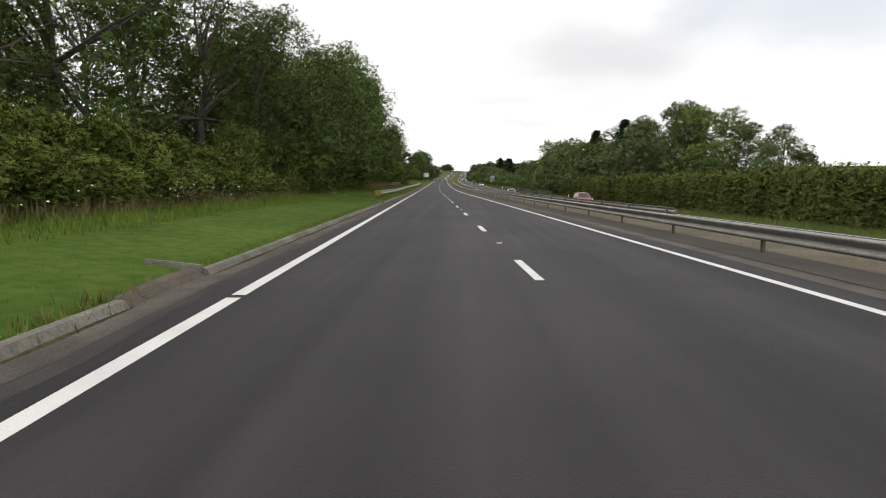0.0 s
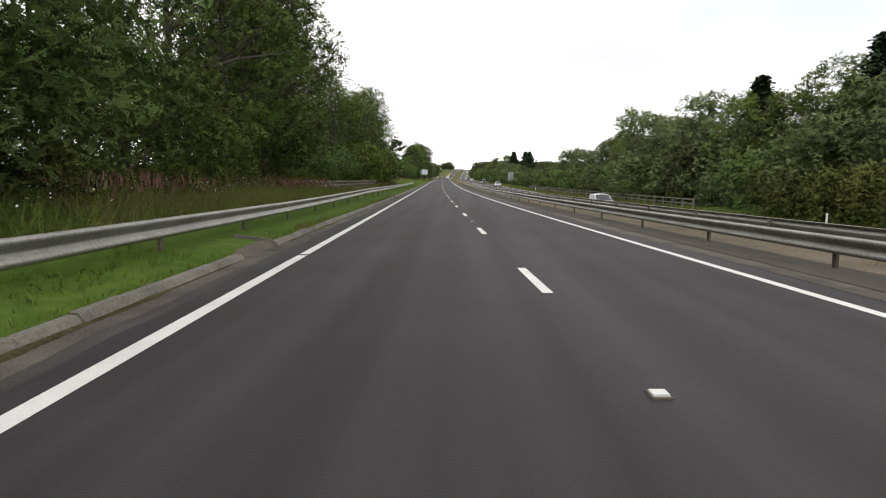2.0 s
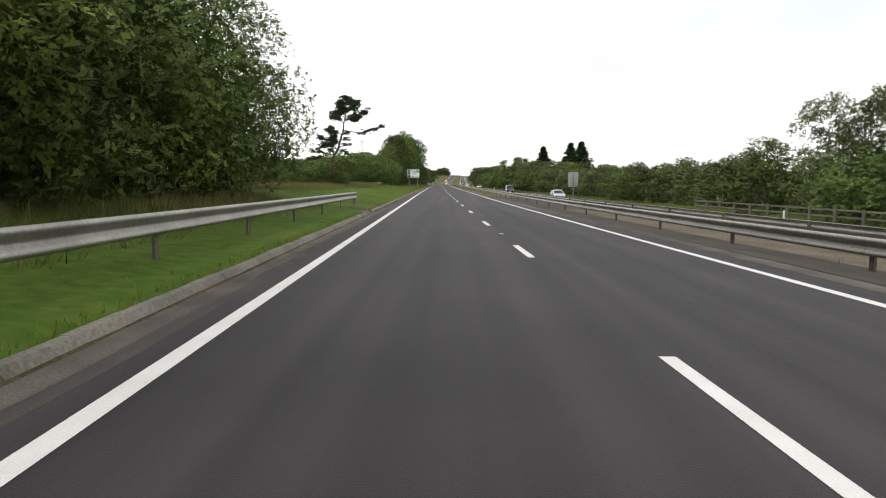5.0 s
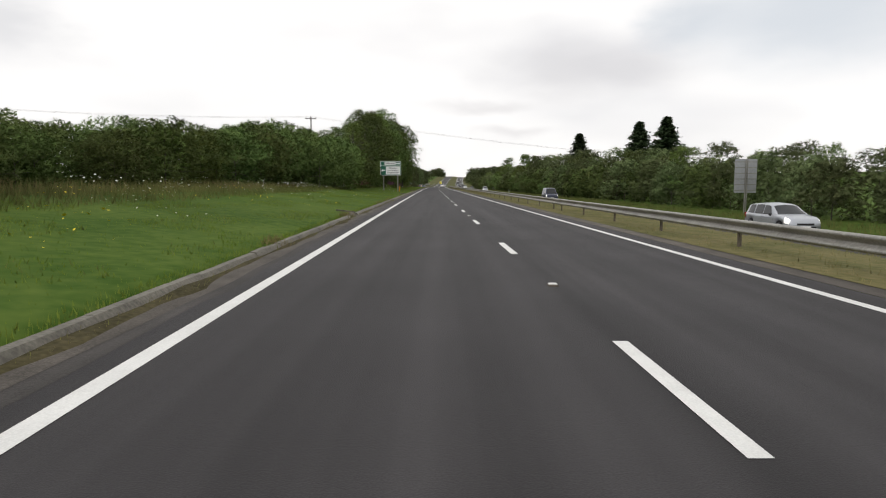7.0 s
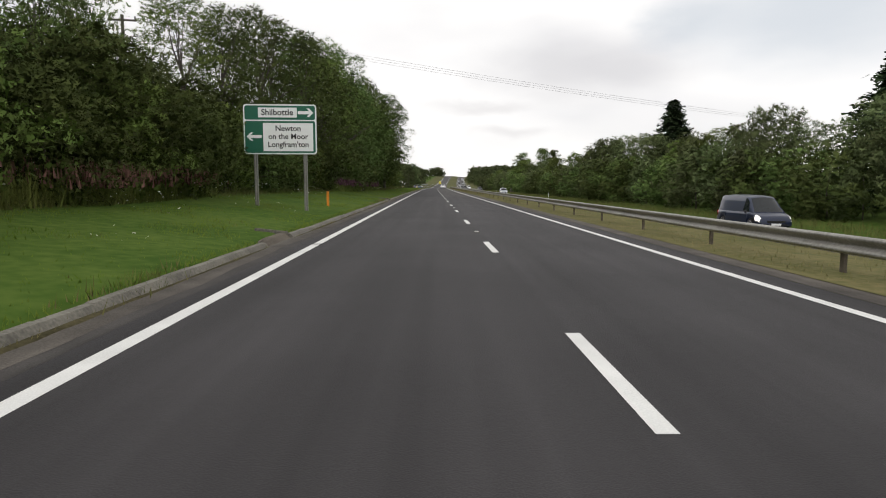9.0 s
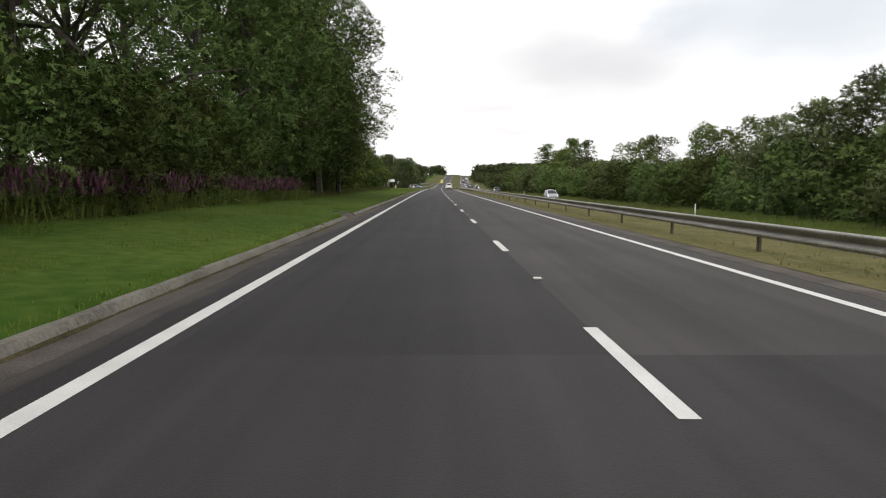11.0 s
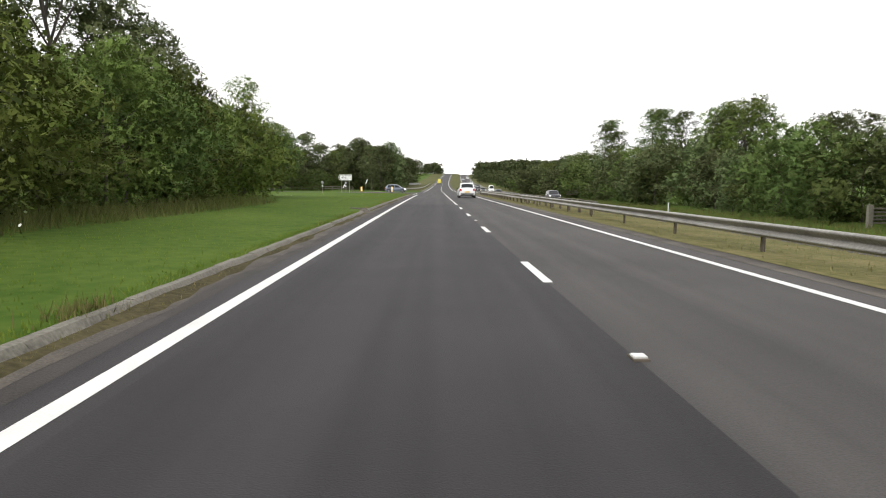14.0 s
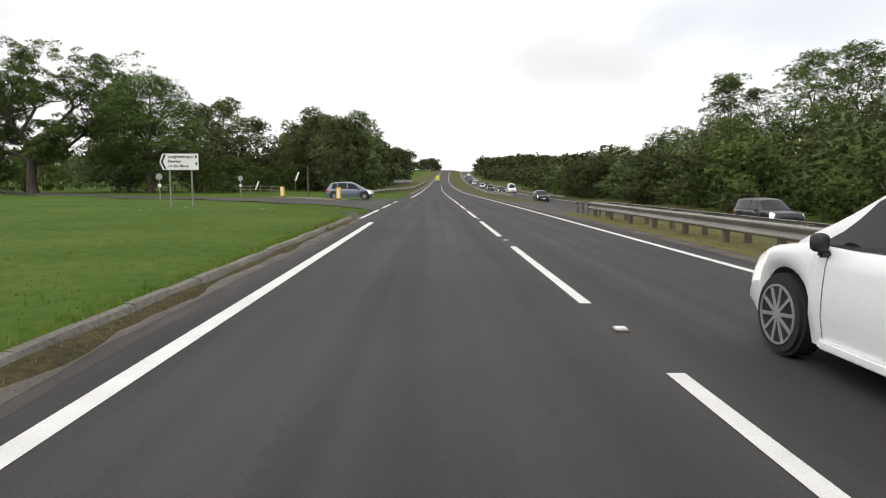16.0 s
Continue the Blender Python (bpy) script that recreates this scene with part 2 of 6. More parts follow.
M_GRIT = mat("median_grit", (0.052, 0.047, 0.042), 0.95, scale=0.5, fine=35, bump=0.4, col2=(0.085, 0.076, 0.064), spec=0.1)
M_LEAF_FAR = mat("leaves_far", (0.046, 0.064, 0.026), 0.8, scale=0.12, fine=0.8, col2=(0.088, 0.100, 0.042), island=0.25, translucent=0.1, spec=0.05)
M_LEAF = mat("leaves_green", (0.060, 0.092, 0.025), 0.8, scale=0.25, fine=1.3, col2=(0.112, 0.142, 0.044), obj_rand=0.7, island=0.22, translucent=0.12, spec=0.05, cut=15)
# haze put into the leaf colour: greyer and lighter than leaves_green
M_LEAF_HAZED = mat("leaves_hazed_green", (0.076, 0.102, 0.040), 0.8, scale=0.2, fine=1.0, col2=(0.130, 0.150, 0.066), obj_rand=0.7, island=0.2, translucent=0.14, spec=0.05, cut=13)
M_LEAF_LIGHT = mat("leaves_light_green", (0.080, 0.118, 0.026), 0.8, scale=0.25, fine=1.3, col2=(0.135, 0.166, 0.045), obj_rand=0.6, island=0.22, translucent=0.14, spec=0.05, cut=15)
M_NEEDLE = mat("needles_dark", (0.022, 0.038, 0.018), 0.8, scale=0.6, fine=6, col2=(0.045, 0.064, 0.028), obj_rand=0.3, island=0.3, translucent=0.06, spec=0.05)
M_BRAMBLE = mat("bramble_leaves", (0.080, 0.122, 0.022), 0.8, scale=0.3, fine=1.6, col2=(0.160, 0.182, 0.046), obj_rand=0.2, island=0.3, translucent=0.14, spec=0.05, cut=17)
M_HEDGE = mat("hawthorn_leaves", (0.074, 0.100, 0.024), 0.8, scale=0.3, fine=1.6, col2=(0.140, 0.150, 0.045), obj_rand=0.2, island=0.3, translucent=0.12, spec=0.05, cut=15)
M_BARK = mat("bark", (0.07, 0.06, 0.048), 0.95, var=0.4, scale=3, fine=22, bump=0.6)
M_BIRCH = mat("grey_birch_bark", (0.075, 0.068, 0.056), 0.9, var=0.5, scale=5, fine=14, bump=0.4)
M_STEEL = mat("galvanised_steel", (0.29, 0.28, 0.255), 0.5, metal=0.7, var=0.25, scale=1.2, fine=18, bump=0.05)
M_STEEL_OLD = mat("weathered_steel", (0.12, 0.10, 0.075), 0.75, metal=0.2, var=0.3, scale=1.5, fine=14, bump=0.1)
M_WOOD = mat("grey_fence_wood", (0.135, 0.12, 0.10), 0.9, var=0.3, scale=2, fine=25, bump=0.4, obj_rand=0.3)
M_SIGN_GREEN = mat("sign_green", (0.004, 0.10, 0.055), 0.45, var=0.05)
M_SIGN_WHITE = mat("sign_white", (0.78, 0.79, 0.78), 0.45, var=0.04)
M_SIGN_GREY = mat("sign_back_grey", (0.34, 0.35, 0.36), 0.5, metal=0.3, var=0.1)
M_BLACK = mat("black_paint", (0.012, 0.012, 0.012), 0.5, var=0.2)
M_YELLOW = mat("yellow_plastic", (0.72, 0.47, 0.02), 0.5, var=0.1)
M_ORANGE = mat("orange_marker", (0.75, 0.25, 0.02), 0.5, var=0.1)
M_FLOWER = mat("white_flowers", (0.75, 0.75, 0.68), 0.8, var=0.1)
M_FADED = mat("faded_seed_heads", (0.120, 0.062, 0.048), 0.95, scale=0.6, fine=5, col2=(0.215, 0.120, 0.098), island=0.2, spec=0.03)
M_PINK = mat("pink_willowherb", (0.125, 0.060, 0.082), 0.9, var=0.35, island=0.35, translucent=0.1, spec=0.05)
M_TYRE = mat("tyre_rubber", (0.015, 0.015, 0.016), 0.8, var=0.2)
M_ALLOY = mat("alloy_rim", (0.42, 0.42, 0.43), 0.35, metal=0.5, var=0.1)
M_GLASS = mat("car_glass", (0.012, 0.015, 0.017), 0.05, var=0.1, spec=0.35)
M_LAMP = mat("lamp_glass", (0.6, 0.6, 0.6), 0.15, var=0.05, coat=1.0)
# the traffic runs with its headlights lit
M_LAMP.node_tree.nodes["Principled BSDF"].inputs["Emission Color"].default_value = (1.0, 0.96, 0.88, 1)
M_LAMP.node_tree.nodes["Principled BSDF"].inputs["Emission Strength"].default_value = 1.2
M_REDLAMP = mat("red_lamp_glass", (0.35, 0.01, 0.01), 0.2, var=0.1, coat=1.0)
M_TRIM = mat("black_trim", (0.02, 0.02, 0.021), 0.6, var=0.2)


def car_paint(name, col, metal=0.0):
    return mat(name, col, 0.3, metal=metal, var=0.04, scale=1, fine=40, coat=0.3, spec=0.35)


# ---- helpers ----
def mesh_ob(name, verts, faces, material, parent=None, label="", smooth=False):
    me = bpy.data.meshes.new(name)
    me.from_pydata([tuple(v) for v in verts], [], [tuple(f) for f in faces])
    me.materials.append(material)
    if smooth:
        me.shade_smooth()
    me.update()
    ob = new(name, me)
    if parent:
        ob.parent = parent
    if label:
        tagged(ob, label)
    return ob


def part(name, bm, material, parent, label=""):
    me = bpy.data.meshes.new(name)
    bm.to_mesh(me)
    bm.free()
    me.materials.append(material)
    ob = new(name, me)
    ob.parent = parent
    if label:
        tagged(ob, label)
    return ob


def box_bm(bm, c, size, bevel=0.0, rot=None):
    before = set(bm.verts)
    vs = bmesh.ops.create_cube(bm, size=1.0)["verts"]
    bmesh.ops.scale(bm, vec=size, verts=vs)
    if bevel:
        bmesh.ops.bevel(bm, geom=list({e for v in vs for e in v.link_edges}), offset=bevel, segments=2, affect="EDGES")
        vs = [v for v in bm.verts if v not in before]
    if rot:
        bmesh.ops.transform(bm, matrix=rot, verts=vs)
    bmesh.ops.translate(bm, vec=c, verts=vs)
    return bm


def box(name, c, size, material, parent, bevel=0.01, label="", rot=None):
    return part(name, box_bm(bmesh.new(), c, size, bevel, rot), material, parent, label)


def cyl_bm(bm, p, q, r0, r1, seg=10, caps=True):
    p, q = Vector(p), Vector(q)
    m = Matrix.Translation((p + q) / 2) @ (q - p).to_track_quat("Z", "Y").to_matrix().to_4x4()
    bmesh.ops.create_cone(bm, cap_ends=caps, segments=seg, radius1=r0, radius2=r1, depth=(q - p).length, matrix=m)
    return bm


def tube(name, p, q, r0, r1, material, parent, seg=10, label=""):
    return part(name, cyl_bm(bmesh.new(), p, q, r0, r1, seg), material, parent, label)


def empty(name, x, y, z, rz=0.0):
    ob = new(name)
    ob.matrix_world = pose(x, y, z, 0, 0, rz)
    return ob


# ---- lie of the land ----
def smooth(a, b, v):
    u = min(1.0, max(0.0, (v - a) / (b - a)))
    return u * u * (3 - 2 * u)


OPP = -1.15          # level of the other carriageway


def bank(y):
    """How steeply the left verge rises."""
    return 0.115 - 0.075 * smooth(320, 400, y) - 0.03 * smooth(480, 530, y)


def land(s, y):
    """Ground level at s metres across and y metres along."""
    z = road_z(y)
    if s < -3.4:
        u = -3.4 - s
        k = bank(y)
        v = 0.1 * (1 - smooth(528, 545, y) * (1 - smooth(575, 590, y)))
        z += v + k * min(u, 8) + 0.25 * k * min(max(0, u - 8), 30)
        if u > 3:
            z += 0.12 * noise.noise((s * 0.25, y * 0.12, 0)) * min(1, (u - 3) / 3)
    elif s > 5.3:
        z += -0.06 * min(max(0.0, s - 5.8), 3.7) + (OPP + 0.222) * smooth(9.5, 13.0, s) + 0.04 * min(max(0.0, s - 21.5), 40)
    if abs(s) > 60:
        z += 0.02 * (abs(s) - 60) * smooth(60, 200, abs(s)) * 0.6
    return z


def at(s, y, dz=0.0):
    return (s + road_x(y), y, land(s, y) + dz)


# ---- ground and carriageways ----
def frange(a, b, step):
    n = max(1, int(round((b - a) / step)))
    return [a + (b - a) * i / n for i in range(n + 1)]


ALONG = frange(-400, -40, 40) + frange(-40, 640, 2.5)[1:] + frange(640, 1200, 10)[1:] + frange(1200, 2700, 25)[1:] + frange(2700, 4600, 100)[1:]


def strip(name, ss, ys, dz, material, lift=None, **tags):
    """A sheet that follows the land between lines ss across and ys along."""
    vs, fs, n = [], [], len(ss)
    for y in ys:
        for s in ss:
            z = lift(s, y) if lift else land(s, y)
            vs.append((s + road_x(y), y, z + dz))
    for j in range(len(ys) - 1):
        for i in range(n - 1):
            a = j * n + i
            fs.append((a, a + 1, a + 1 + n, a + n))
    ob = mesh_ob(name, vs, fs, material, smooth=True)
    return tagged(ob, kind="structure", **tags)


def side_centre(s):
    """The side road leaves to the left and bends away ahead."""
    u = -3.4 - s
    return 549.0 + 0.52 * u + 0.0042 * u * u


def side_half(s):
    u = -3.4 - s
    return 3.9 + 9.5 * math.exp(-u / 4.5)


def sunk(s, y):
    z = land(s, y)
    if -3.4 < s < 5.35 or 12.95 < s < 21.05:
        z -= 0.06
    elif 5.74 < s < 13.05 and 532 < y < 558:
        z -= 0.06
    elif s <= -3.4 and s > -75 and abs(y - side_centre(s)) < side_half(s) + 0.3:
        z -= 0.06
    return z


ACROSS = [-1500, -700, -400, -250, -160, -110, -80, -65, -55, -46, -38, -32, -27, -23, -20, -17.5, -15.5, -14, -12.5, -11, -10, -9, -8, -7, -6.2, -5.5, -4.8, -4.2, -3.75, -3.4,
          -3.38, -3.1, -2, 0, 2, 4, 5.3, 5.4, 6.1, 6.8, 7.6, 8.4, 9.5, 10.4, 11.5, 12.9, 13.1, 17, 20.9, 21.1, 21.8, 23, 25, 29, 34, 40, 50, 65, 90, 130, 200, 320, 600, 1500]
strip("ground", ACROSS, ALONG, 0.0, M_GRASS, sunk, label="green grass verge and fields rising from the road", category="ground")

FAR = [y for y in ALONG if y >= -40]


def span(a, b):
    return [a] + [y for y in FAR if a + 0.5 < y < b - 0.5] + [b]


strip("road", [-2.1, -0.3, 1.53], span(-40, 352), 0.0, M_ASPHALT, label="dark grey asphalt of the inside lane", category="road")
strip("road", [1.53, 3.4, 5.3], span(-40, 352), 0.0, M_ASPHALT, label="dark grey asphalt of the outside lane", category="road")
strip("road", [-2.1, -0.3, 1.53], span(352, 484), 0.0, M_ASPHALT_NEW, label="newly resurfaced blackish asphalt lane", category="road")
strip("road", [1.53, 3.4, 5.3], span(352, 484), 0.0, M_ASPHALT_OLD, label="older paler asphalt beside the resurfaced lane", category="road")
strip("road", [-2.1, -0.3, 1.53, 3.4, 5.3], span(484, 4600), 0.0, M_ASPHALT_JCT, label="mid grey asphalt carriageway climbing the far hill", category="road")
strip("road", [-3.32, -2.6, -2.1], span(-40, 541), 0.0, M_ASPHALT, label="dark asphalt edge strip along the kerb", category="road")
strip("road", [-3.32, -2.6, -2.1], span(541, 4600), 0.0, M_ASPHALT_JCT, label="asphalt edge of the carriageway past the junction", category="road")
strip("road", [13.0, 15.0, 17.0, 19.0, 21.0], FAR, 0.0, M_ASPHALT_OLD, label="lower opposite carriageway of worn grey asphalt", category="road")
strip("median", [7.15, 7.6, 8.4, 9.5, 10.4, 11.5, 13.0], span(-40, 195), 0.012, M_EARTH, label="dry tan earth behind the median barrier", category="median")
strip("median", [5.72, 6.1, 6.8, 7.15], span(-40, 195), 0.012, M_GRIT, label="hard gritty tarmac strip in front of the median barrier", category="median")
strip("median", [5.72, 6.1, 6.8, 7.6, 8.4, 9.5, 10.4, 11.5, 13.0], span(195, 229), 0.012, M_GRIT, label="hard gritty tarmac strip between the carriageways", category="median")
strip("median", [5.72, 6.1, 6.8, 7.6, 8.4, 9.5, 10.4, 11.5, 13.0], span(229, 534), 0.012, M_DRYGRASS, label="dry yellowish grass strip between the carriageways", category="median")
strip("median_crossing", [5.72, 6.1, 6.8, 7.6, 8.4, 9.5, 10.4, 11.5, 13.0], span(534, 556), 0.008, M_ASPHALT_OLD, label="asphalt crossing gap in the median", category="road")
strip("median", [5.72, 6.1, 6.8, 7.6, 8.4, 9.5, 10.4, 11.5, 13.0], span(556, 4600), 0.012, M_ROUGHGRASS, label="rough olive grass strip between the carriageways up the hill", category="median")
strip("verge", [-14, -11, -9, -7, -5, -3.5], span(600, 4600), 0.02, M_ROUGHGRASS, label="rough olive grass verge up the hill", category="verge")
strip("verge", [21.05, 22, 24, 27, 30], span(560, 4600), 0.02, M_ROUGHGRASS, label="rough olive grass verge across the hill road", category="verge")
strip("road_edge", [5.3, 5.74], span(-40, 4600), 0.004, M_ASPHALT_EDGE, label="dusty tarmac margin beside the median", category="road")

# side road to the left
vs, fs = [], []
ss = [-3.13 - 0.9 * i for i in range(8)] + [-11 - 2.0 * i for i in range(32)]
for s in ss:
    c, hw = side_centre(s), side_half(s)
    for k in (-1, -0.5, 0, 0.5, 1):
        y = c + k * hw
        vs.append((s + road_x(y), y, land(s, y) + 0.004))
for j in range(len(ss) - 1):
    for i in range(4):
        a = j * 5 + i
        fs.append((a, a + 5, a + 6, a + 1))
tagged(mesh_ob("side_road", vs, fs, M_ASPHALT_OLD, smooth=True), "worn grey asphalt side road joining the carriageway", "road", kind="structure")


# ---- painted lines ----
def paint(name, s0, s1, y0, y1, label, z=0.004):
    ys = frange(y0, y1, 10) if y1 - y0 > 12 else [y0, y1]
    vs, fs = [], []
    for y in ys:
        for s in (s0, s1):
            vs += [(s + road_x(y), y, land(s, y) + z)]
    for j in range(len(ys) - 1):
        fs.append((2 * j, 2 * j + 1, 2 * j + 3, 2 * j + 2))
    return tagged(mesh_ob(name, vs, fs, M_PAINT), label, "road marking", kind="structure")


GULLIES = [8.9, 43.2, 77.3, 119.9, 154, 189, 248.7, 300, 337, 373.6, 424, 472.5, 530]
edge = [-40.0] + [g - 1.6 for g in GULLIES[:-1]] + [525.6]
for a, b in zip(edge[:-1], edge[1:]):
    paint("edge_line", -2.42, -2.24, a + 0.09, b - 0.09, "white painted edge line with short drainage gaps")
paint("edge_line", -2.42, -2.24, 566, 2600, "white painted edge line past the junction")
for a, b in ((-40, 137.3), (137.6, 138.2), (139.0, 143.0), (144.0, 2600)):
    paint("edge_line", 4.68, 4.83, a, b, "white painted edge line beside the median")
paint("edge_line", 13.5, 13.68, -40, 2600, "white painted edge line of the opposite carriageway")
paint("edge_line", 20.3, 20.48, -40, 2600, "white painted outer line of the opposite carriageway")
for a, b in ((527.5, 536.5), (538.5, 546.0), (548.5, 553.0)):
    paint("junction_dash", -3.1, -2.95, a, b, "white dash of the junction mouth")
y = 0.79 - 36
while y < 1500:
    if y < 480:
        e = 1.3 if y > 470 else 0.0
        paint("lane_dash", 1.475, 1.61, y - 1.15 - e, y + 1.15 - e, "short white lane dash")
    elif y < 700:
        paint("lane_dash", 1.475, 1.61, y - 3.2, y + 3.2, "long white warning dash before the junction")
    else:
        paint("lane_dash", 1.475, 1.61, y - 1.15, y + 1.15, "short white lane dash")
    y += 9 if y < 700 else 18


def stud(y):
    g = empty("road_stud", 1.545 + road_x(y), y, land(1.545, y))
    tagged(g, "small white reflective road stud between lane dashes", "road stud", "lane studs", "structure")
    box("casting", (0, 0, 0.006), (0.13, 0.17, 0.02), M_STEEL_OLD, g, 0.004)
    box("reflector", (0, 0, 0.018), (0.11, 0.11, 0.026), M_PAINT, g, 0.004, "white reflector")
    return g


first_stud = stud(13.9 - 18)
for yk in [13.9 + 18 * k for k in range(26)] + [482.3 + 9 * k for k in range(14)]:
    copy_thing(first_stud, pose(1.545 + road_x(yk), yk, land(1.545, yk), grade(yk), 0, 0))
y = 0.79 - 31.5
while y < 500:
    paint("opposite_lane_dash", 16.95, 17.08, y - 1, y + 1, "short white lane dash of the opposite carriageway")
    y += 9


# ---- kerbs ----
def kerb_run(y0, y1, piece=0.915):
    """Half-battered kerb stones laid end to end, each a little uneven."""
    rnd = random.Random(int(y0 * 10))
    base = empty("kerb", -3.2 + road_x(y0), y0, road_z(y0))
    tagged(base, "row of weathered concrete kerb stones along the verge", "kerb", kind="structure")
    prof = [(-0.03, -0.1), (-0.03, 0.0), (-0.08, 0.075), (-0.1, 0.1), (-0.195, 0.108), (-0.21, -0.1)]
    L = piece - 0.003
    vs = [(x, yy, z) for yy in (0.0, L) for x, z in prof]
    n = len(prof)
    fs = [(i, (i + 1) % n, (i + 1) % n + n, i + n) for i in range(n)] + [tuple(range(n - 1, -1, -1)), tuple(range(n, 2 * n))]
    me = bpy.data.meshes.new("kerb_stone")
    me.from_pydata(vs, [], fs)
    me.materials.append(M_CONCRETE)
    y = y0
    while y + piece <= y1 + 0.01:
        ob = new("kerb_stone", me)
        ob.parent = base
        ob.matrix_basis = pose(road_x(y) - road_x(y0) + rnd.gauss(0, 0.005), y - y0, road_z(y) - road_z(y0) + rnd.gauss(0, 0.005), grade(y) + rnd.gauss(0, 0.15), 0, -knots(y, HEADING) + rnd.gauss(0, 0.2))
        y += piece
    rest = y1 - y
    if rest > 0.12:
        ob = new("kerb_stone", me)
        ob.parent = base
        ob.matrix_basis = pose(road_x(y) - road_x(y0), y - y0, road_z(y) - road_z(y0), grade(y), 0, -knots(y, HEADING)) @ Matrix.Diagonal((1, rest / piece, 1, 1))
    return base


def kerb_long(y0, y1):
    """The same section in one piece, where the stones cannot be told apart."""
    prof = [(-3.16, -0.1), (-3.16, 0.0), (-3.27, 0.085), (-3.3, 0.105), (-3.46, 0.11), (-3.47, -0.1)]
    ys = span(y0, y1)
    n = len(prof)
    vs = [(x + road_x(y), y, z + road_z(y)) for y in ys for x, z in prof]
    fs = [(j * n + i, j * n + i + 1, j * n + i + 1 + n, j * n + i + n) for j in range(len(ys) - 1) for i in range(n - 1)]
    fs = [f[::-1] for f in fs]
    return tagged(mesh_ob("kerb", vs, fs, M_CONCRETE), "continuous concrete kerb along the road edge", "kerb", kind="structure")


prev = -9.0
for g in GULLIES:
    kerb_run(prev, min(g - 2.3, 527.5))
    prev = g + 0.1
kerb_long(590, 2600)


def gully(y):
    """A drainage inlet: the kerb breaks back into the grass with a concrete sill and a muddy apron."""
    g = empty("drain_inlet", -3.2 + road_x(y), y, road_z(y))
    tagged(g, "concrete drainage inlet cut back into the verge", "drain", "verge drains", kind="structure")
    rnd = random.Random(int(y * 3))
    x0, z0 = -3.2 + road_x(y), road_z(y)
    us, vs_, vs = (0.12, -0.1, -0.21, -0.4, -0.62, -0.85), (-2.36, -1.9, -1.35, -0.75, 0.03), []
    n = len(us)
    for j, v in enumerate(vs_):
        for i, u in enumerate(us):
            w = u if i < 3 else -0.21 + 0.32 * (u + 0.21) * (0.25, 0.7, 0.95, 1.0, 1.0)[j] + rnd.uniform(-0.03, 0.03)
            s, yy = -3.2 + w, y + v + (rnd.uniform(-0.08, 0.08) if 0 < j < 4 else 0)
            lift = (0.004, 0.006, 0.006, 0.012, 0.008, -0.012)[i] if 0 < j else -0.012
            vs.append((s + road_x(yy) - x0, yy - y, land(s, yy) - z0 + lift + (rnd.uniform(0, 0.02) if 2 < i < 5 else 0)))
    mesh_ob("apron", vs, [(n * j + i, n * j + n + i, n * j + n + i + 1, n * j + i + 1) for j in range(4) for i in range(n - 1)], M_MUD, g, "muddy grit apron")
    rise = land(-4.7, y) - land(-3.5, y)
    box("sill", (-0.58, 0.06, land(-3.78, y) - z0 + 0.005), (0.84, 0.10, 0.12), M_CONCRETE, g, 0.02, rot=pose(0, 0, 0, 0, math.degrees(math.atan2(rise, 1.2)), 3))
    return g


for g in GULLIES:
    gully(g)


def channel_width(y):
    """How far silt and moss have spread from the kerb foot into the channel."""
    spread = knots(y, [(0, 0.05), (60, 0.10), (90, 0.03), (185, 0.03), (200, 0.20), (250, 0.16), (265, 0.05), (395, 0.07), (410, 0.22), (528, 0.20)])
    wave = 0.5 + 0.3 * math.sin(0.83 * y) + 0.25 * math.sin(2.3 * y + 1.1) + 0.2 * math.sin(0.31 * y + 0.6)
    return 0.035 + spread * max(0.0, wave)


def channel_silt(y0, y1):
    """A low uneven mat of silt lying against the kerb stones."""
    rnd = random.Random(int(y0 * 7))
    ys = frange(y0, y1, 0.35)
    vs = []
    for y in ys:
        w = channel_width(y) * rnd.uniform(0.8, 1.2) * min(1.0, 0.1 + (y - y0) / 1.5, 0.1 + (y1 - y) / 1.5)
        hump = min(0.045, 0.16 * w)
        for u, h in ((-0.03, 0.008 + hump), (0.3 * w, 0.008 + hump * rnd.uniform(0.7, 1.1)), (0.7 * w, 0.006 + 0.5 * hump), (w, -0.003)):
            vs.append((-3.23 + u + road_x(y), y, road_z(y) + h))
    fs = [(4 * j + i, 4 * j + i + 1, 4 * j + i + 5, 4 * j + i + 4) for j in range(len(ys) - 1) for i in range(3)]
    return tagged(mesh_ob("channel_silt", vs, fs, M_SILT, smooth=True), "dark mossy silt along the foot of the kerb", "silt", kind="stuff")


def channel_dust(y0, y1, inner, lift, material, label):
    """Grit washed to the side of the carriageway, with a ragged inner edge."""
    rnd = random.Random(int(-inner * 11) + 1)
    ys = frange(y0, y1, 0.8)
    vs = []
    for y in ys:
        edge = inner + 0.035 * math.sin(0.5 * y) + 0.03 * math.sin(1.7 * y + 0.4) + rnd.uniform(-0.03, 0.03)
        vs += [(-3.27 + road_x(y), y, road_z(y) + lift), (edge + road_x(y), y, road_z(y) + lift - 0.0015)]
    fs = [(2 * j, 2 * j + 1, 2 * j + 3, 2 * j + 2) for j in range(len(ys) - 1)]
    return tagged(mesh_ob("channel_dust", vs, fs, material), label, "dust", kind="stuff")


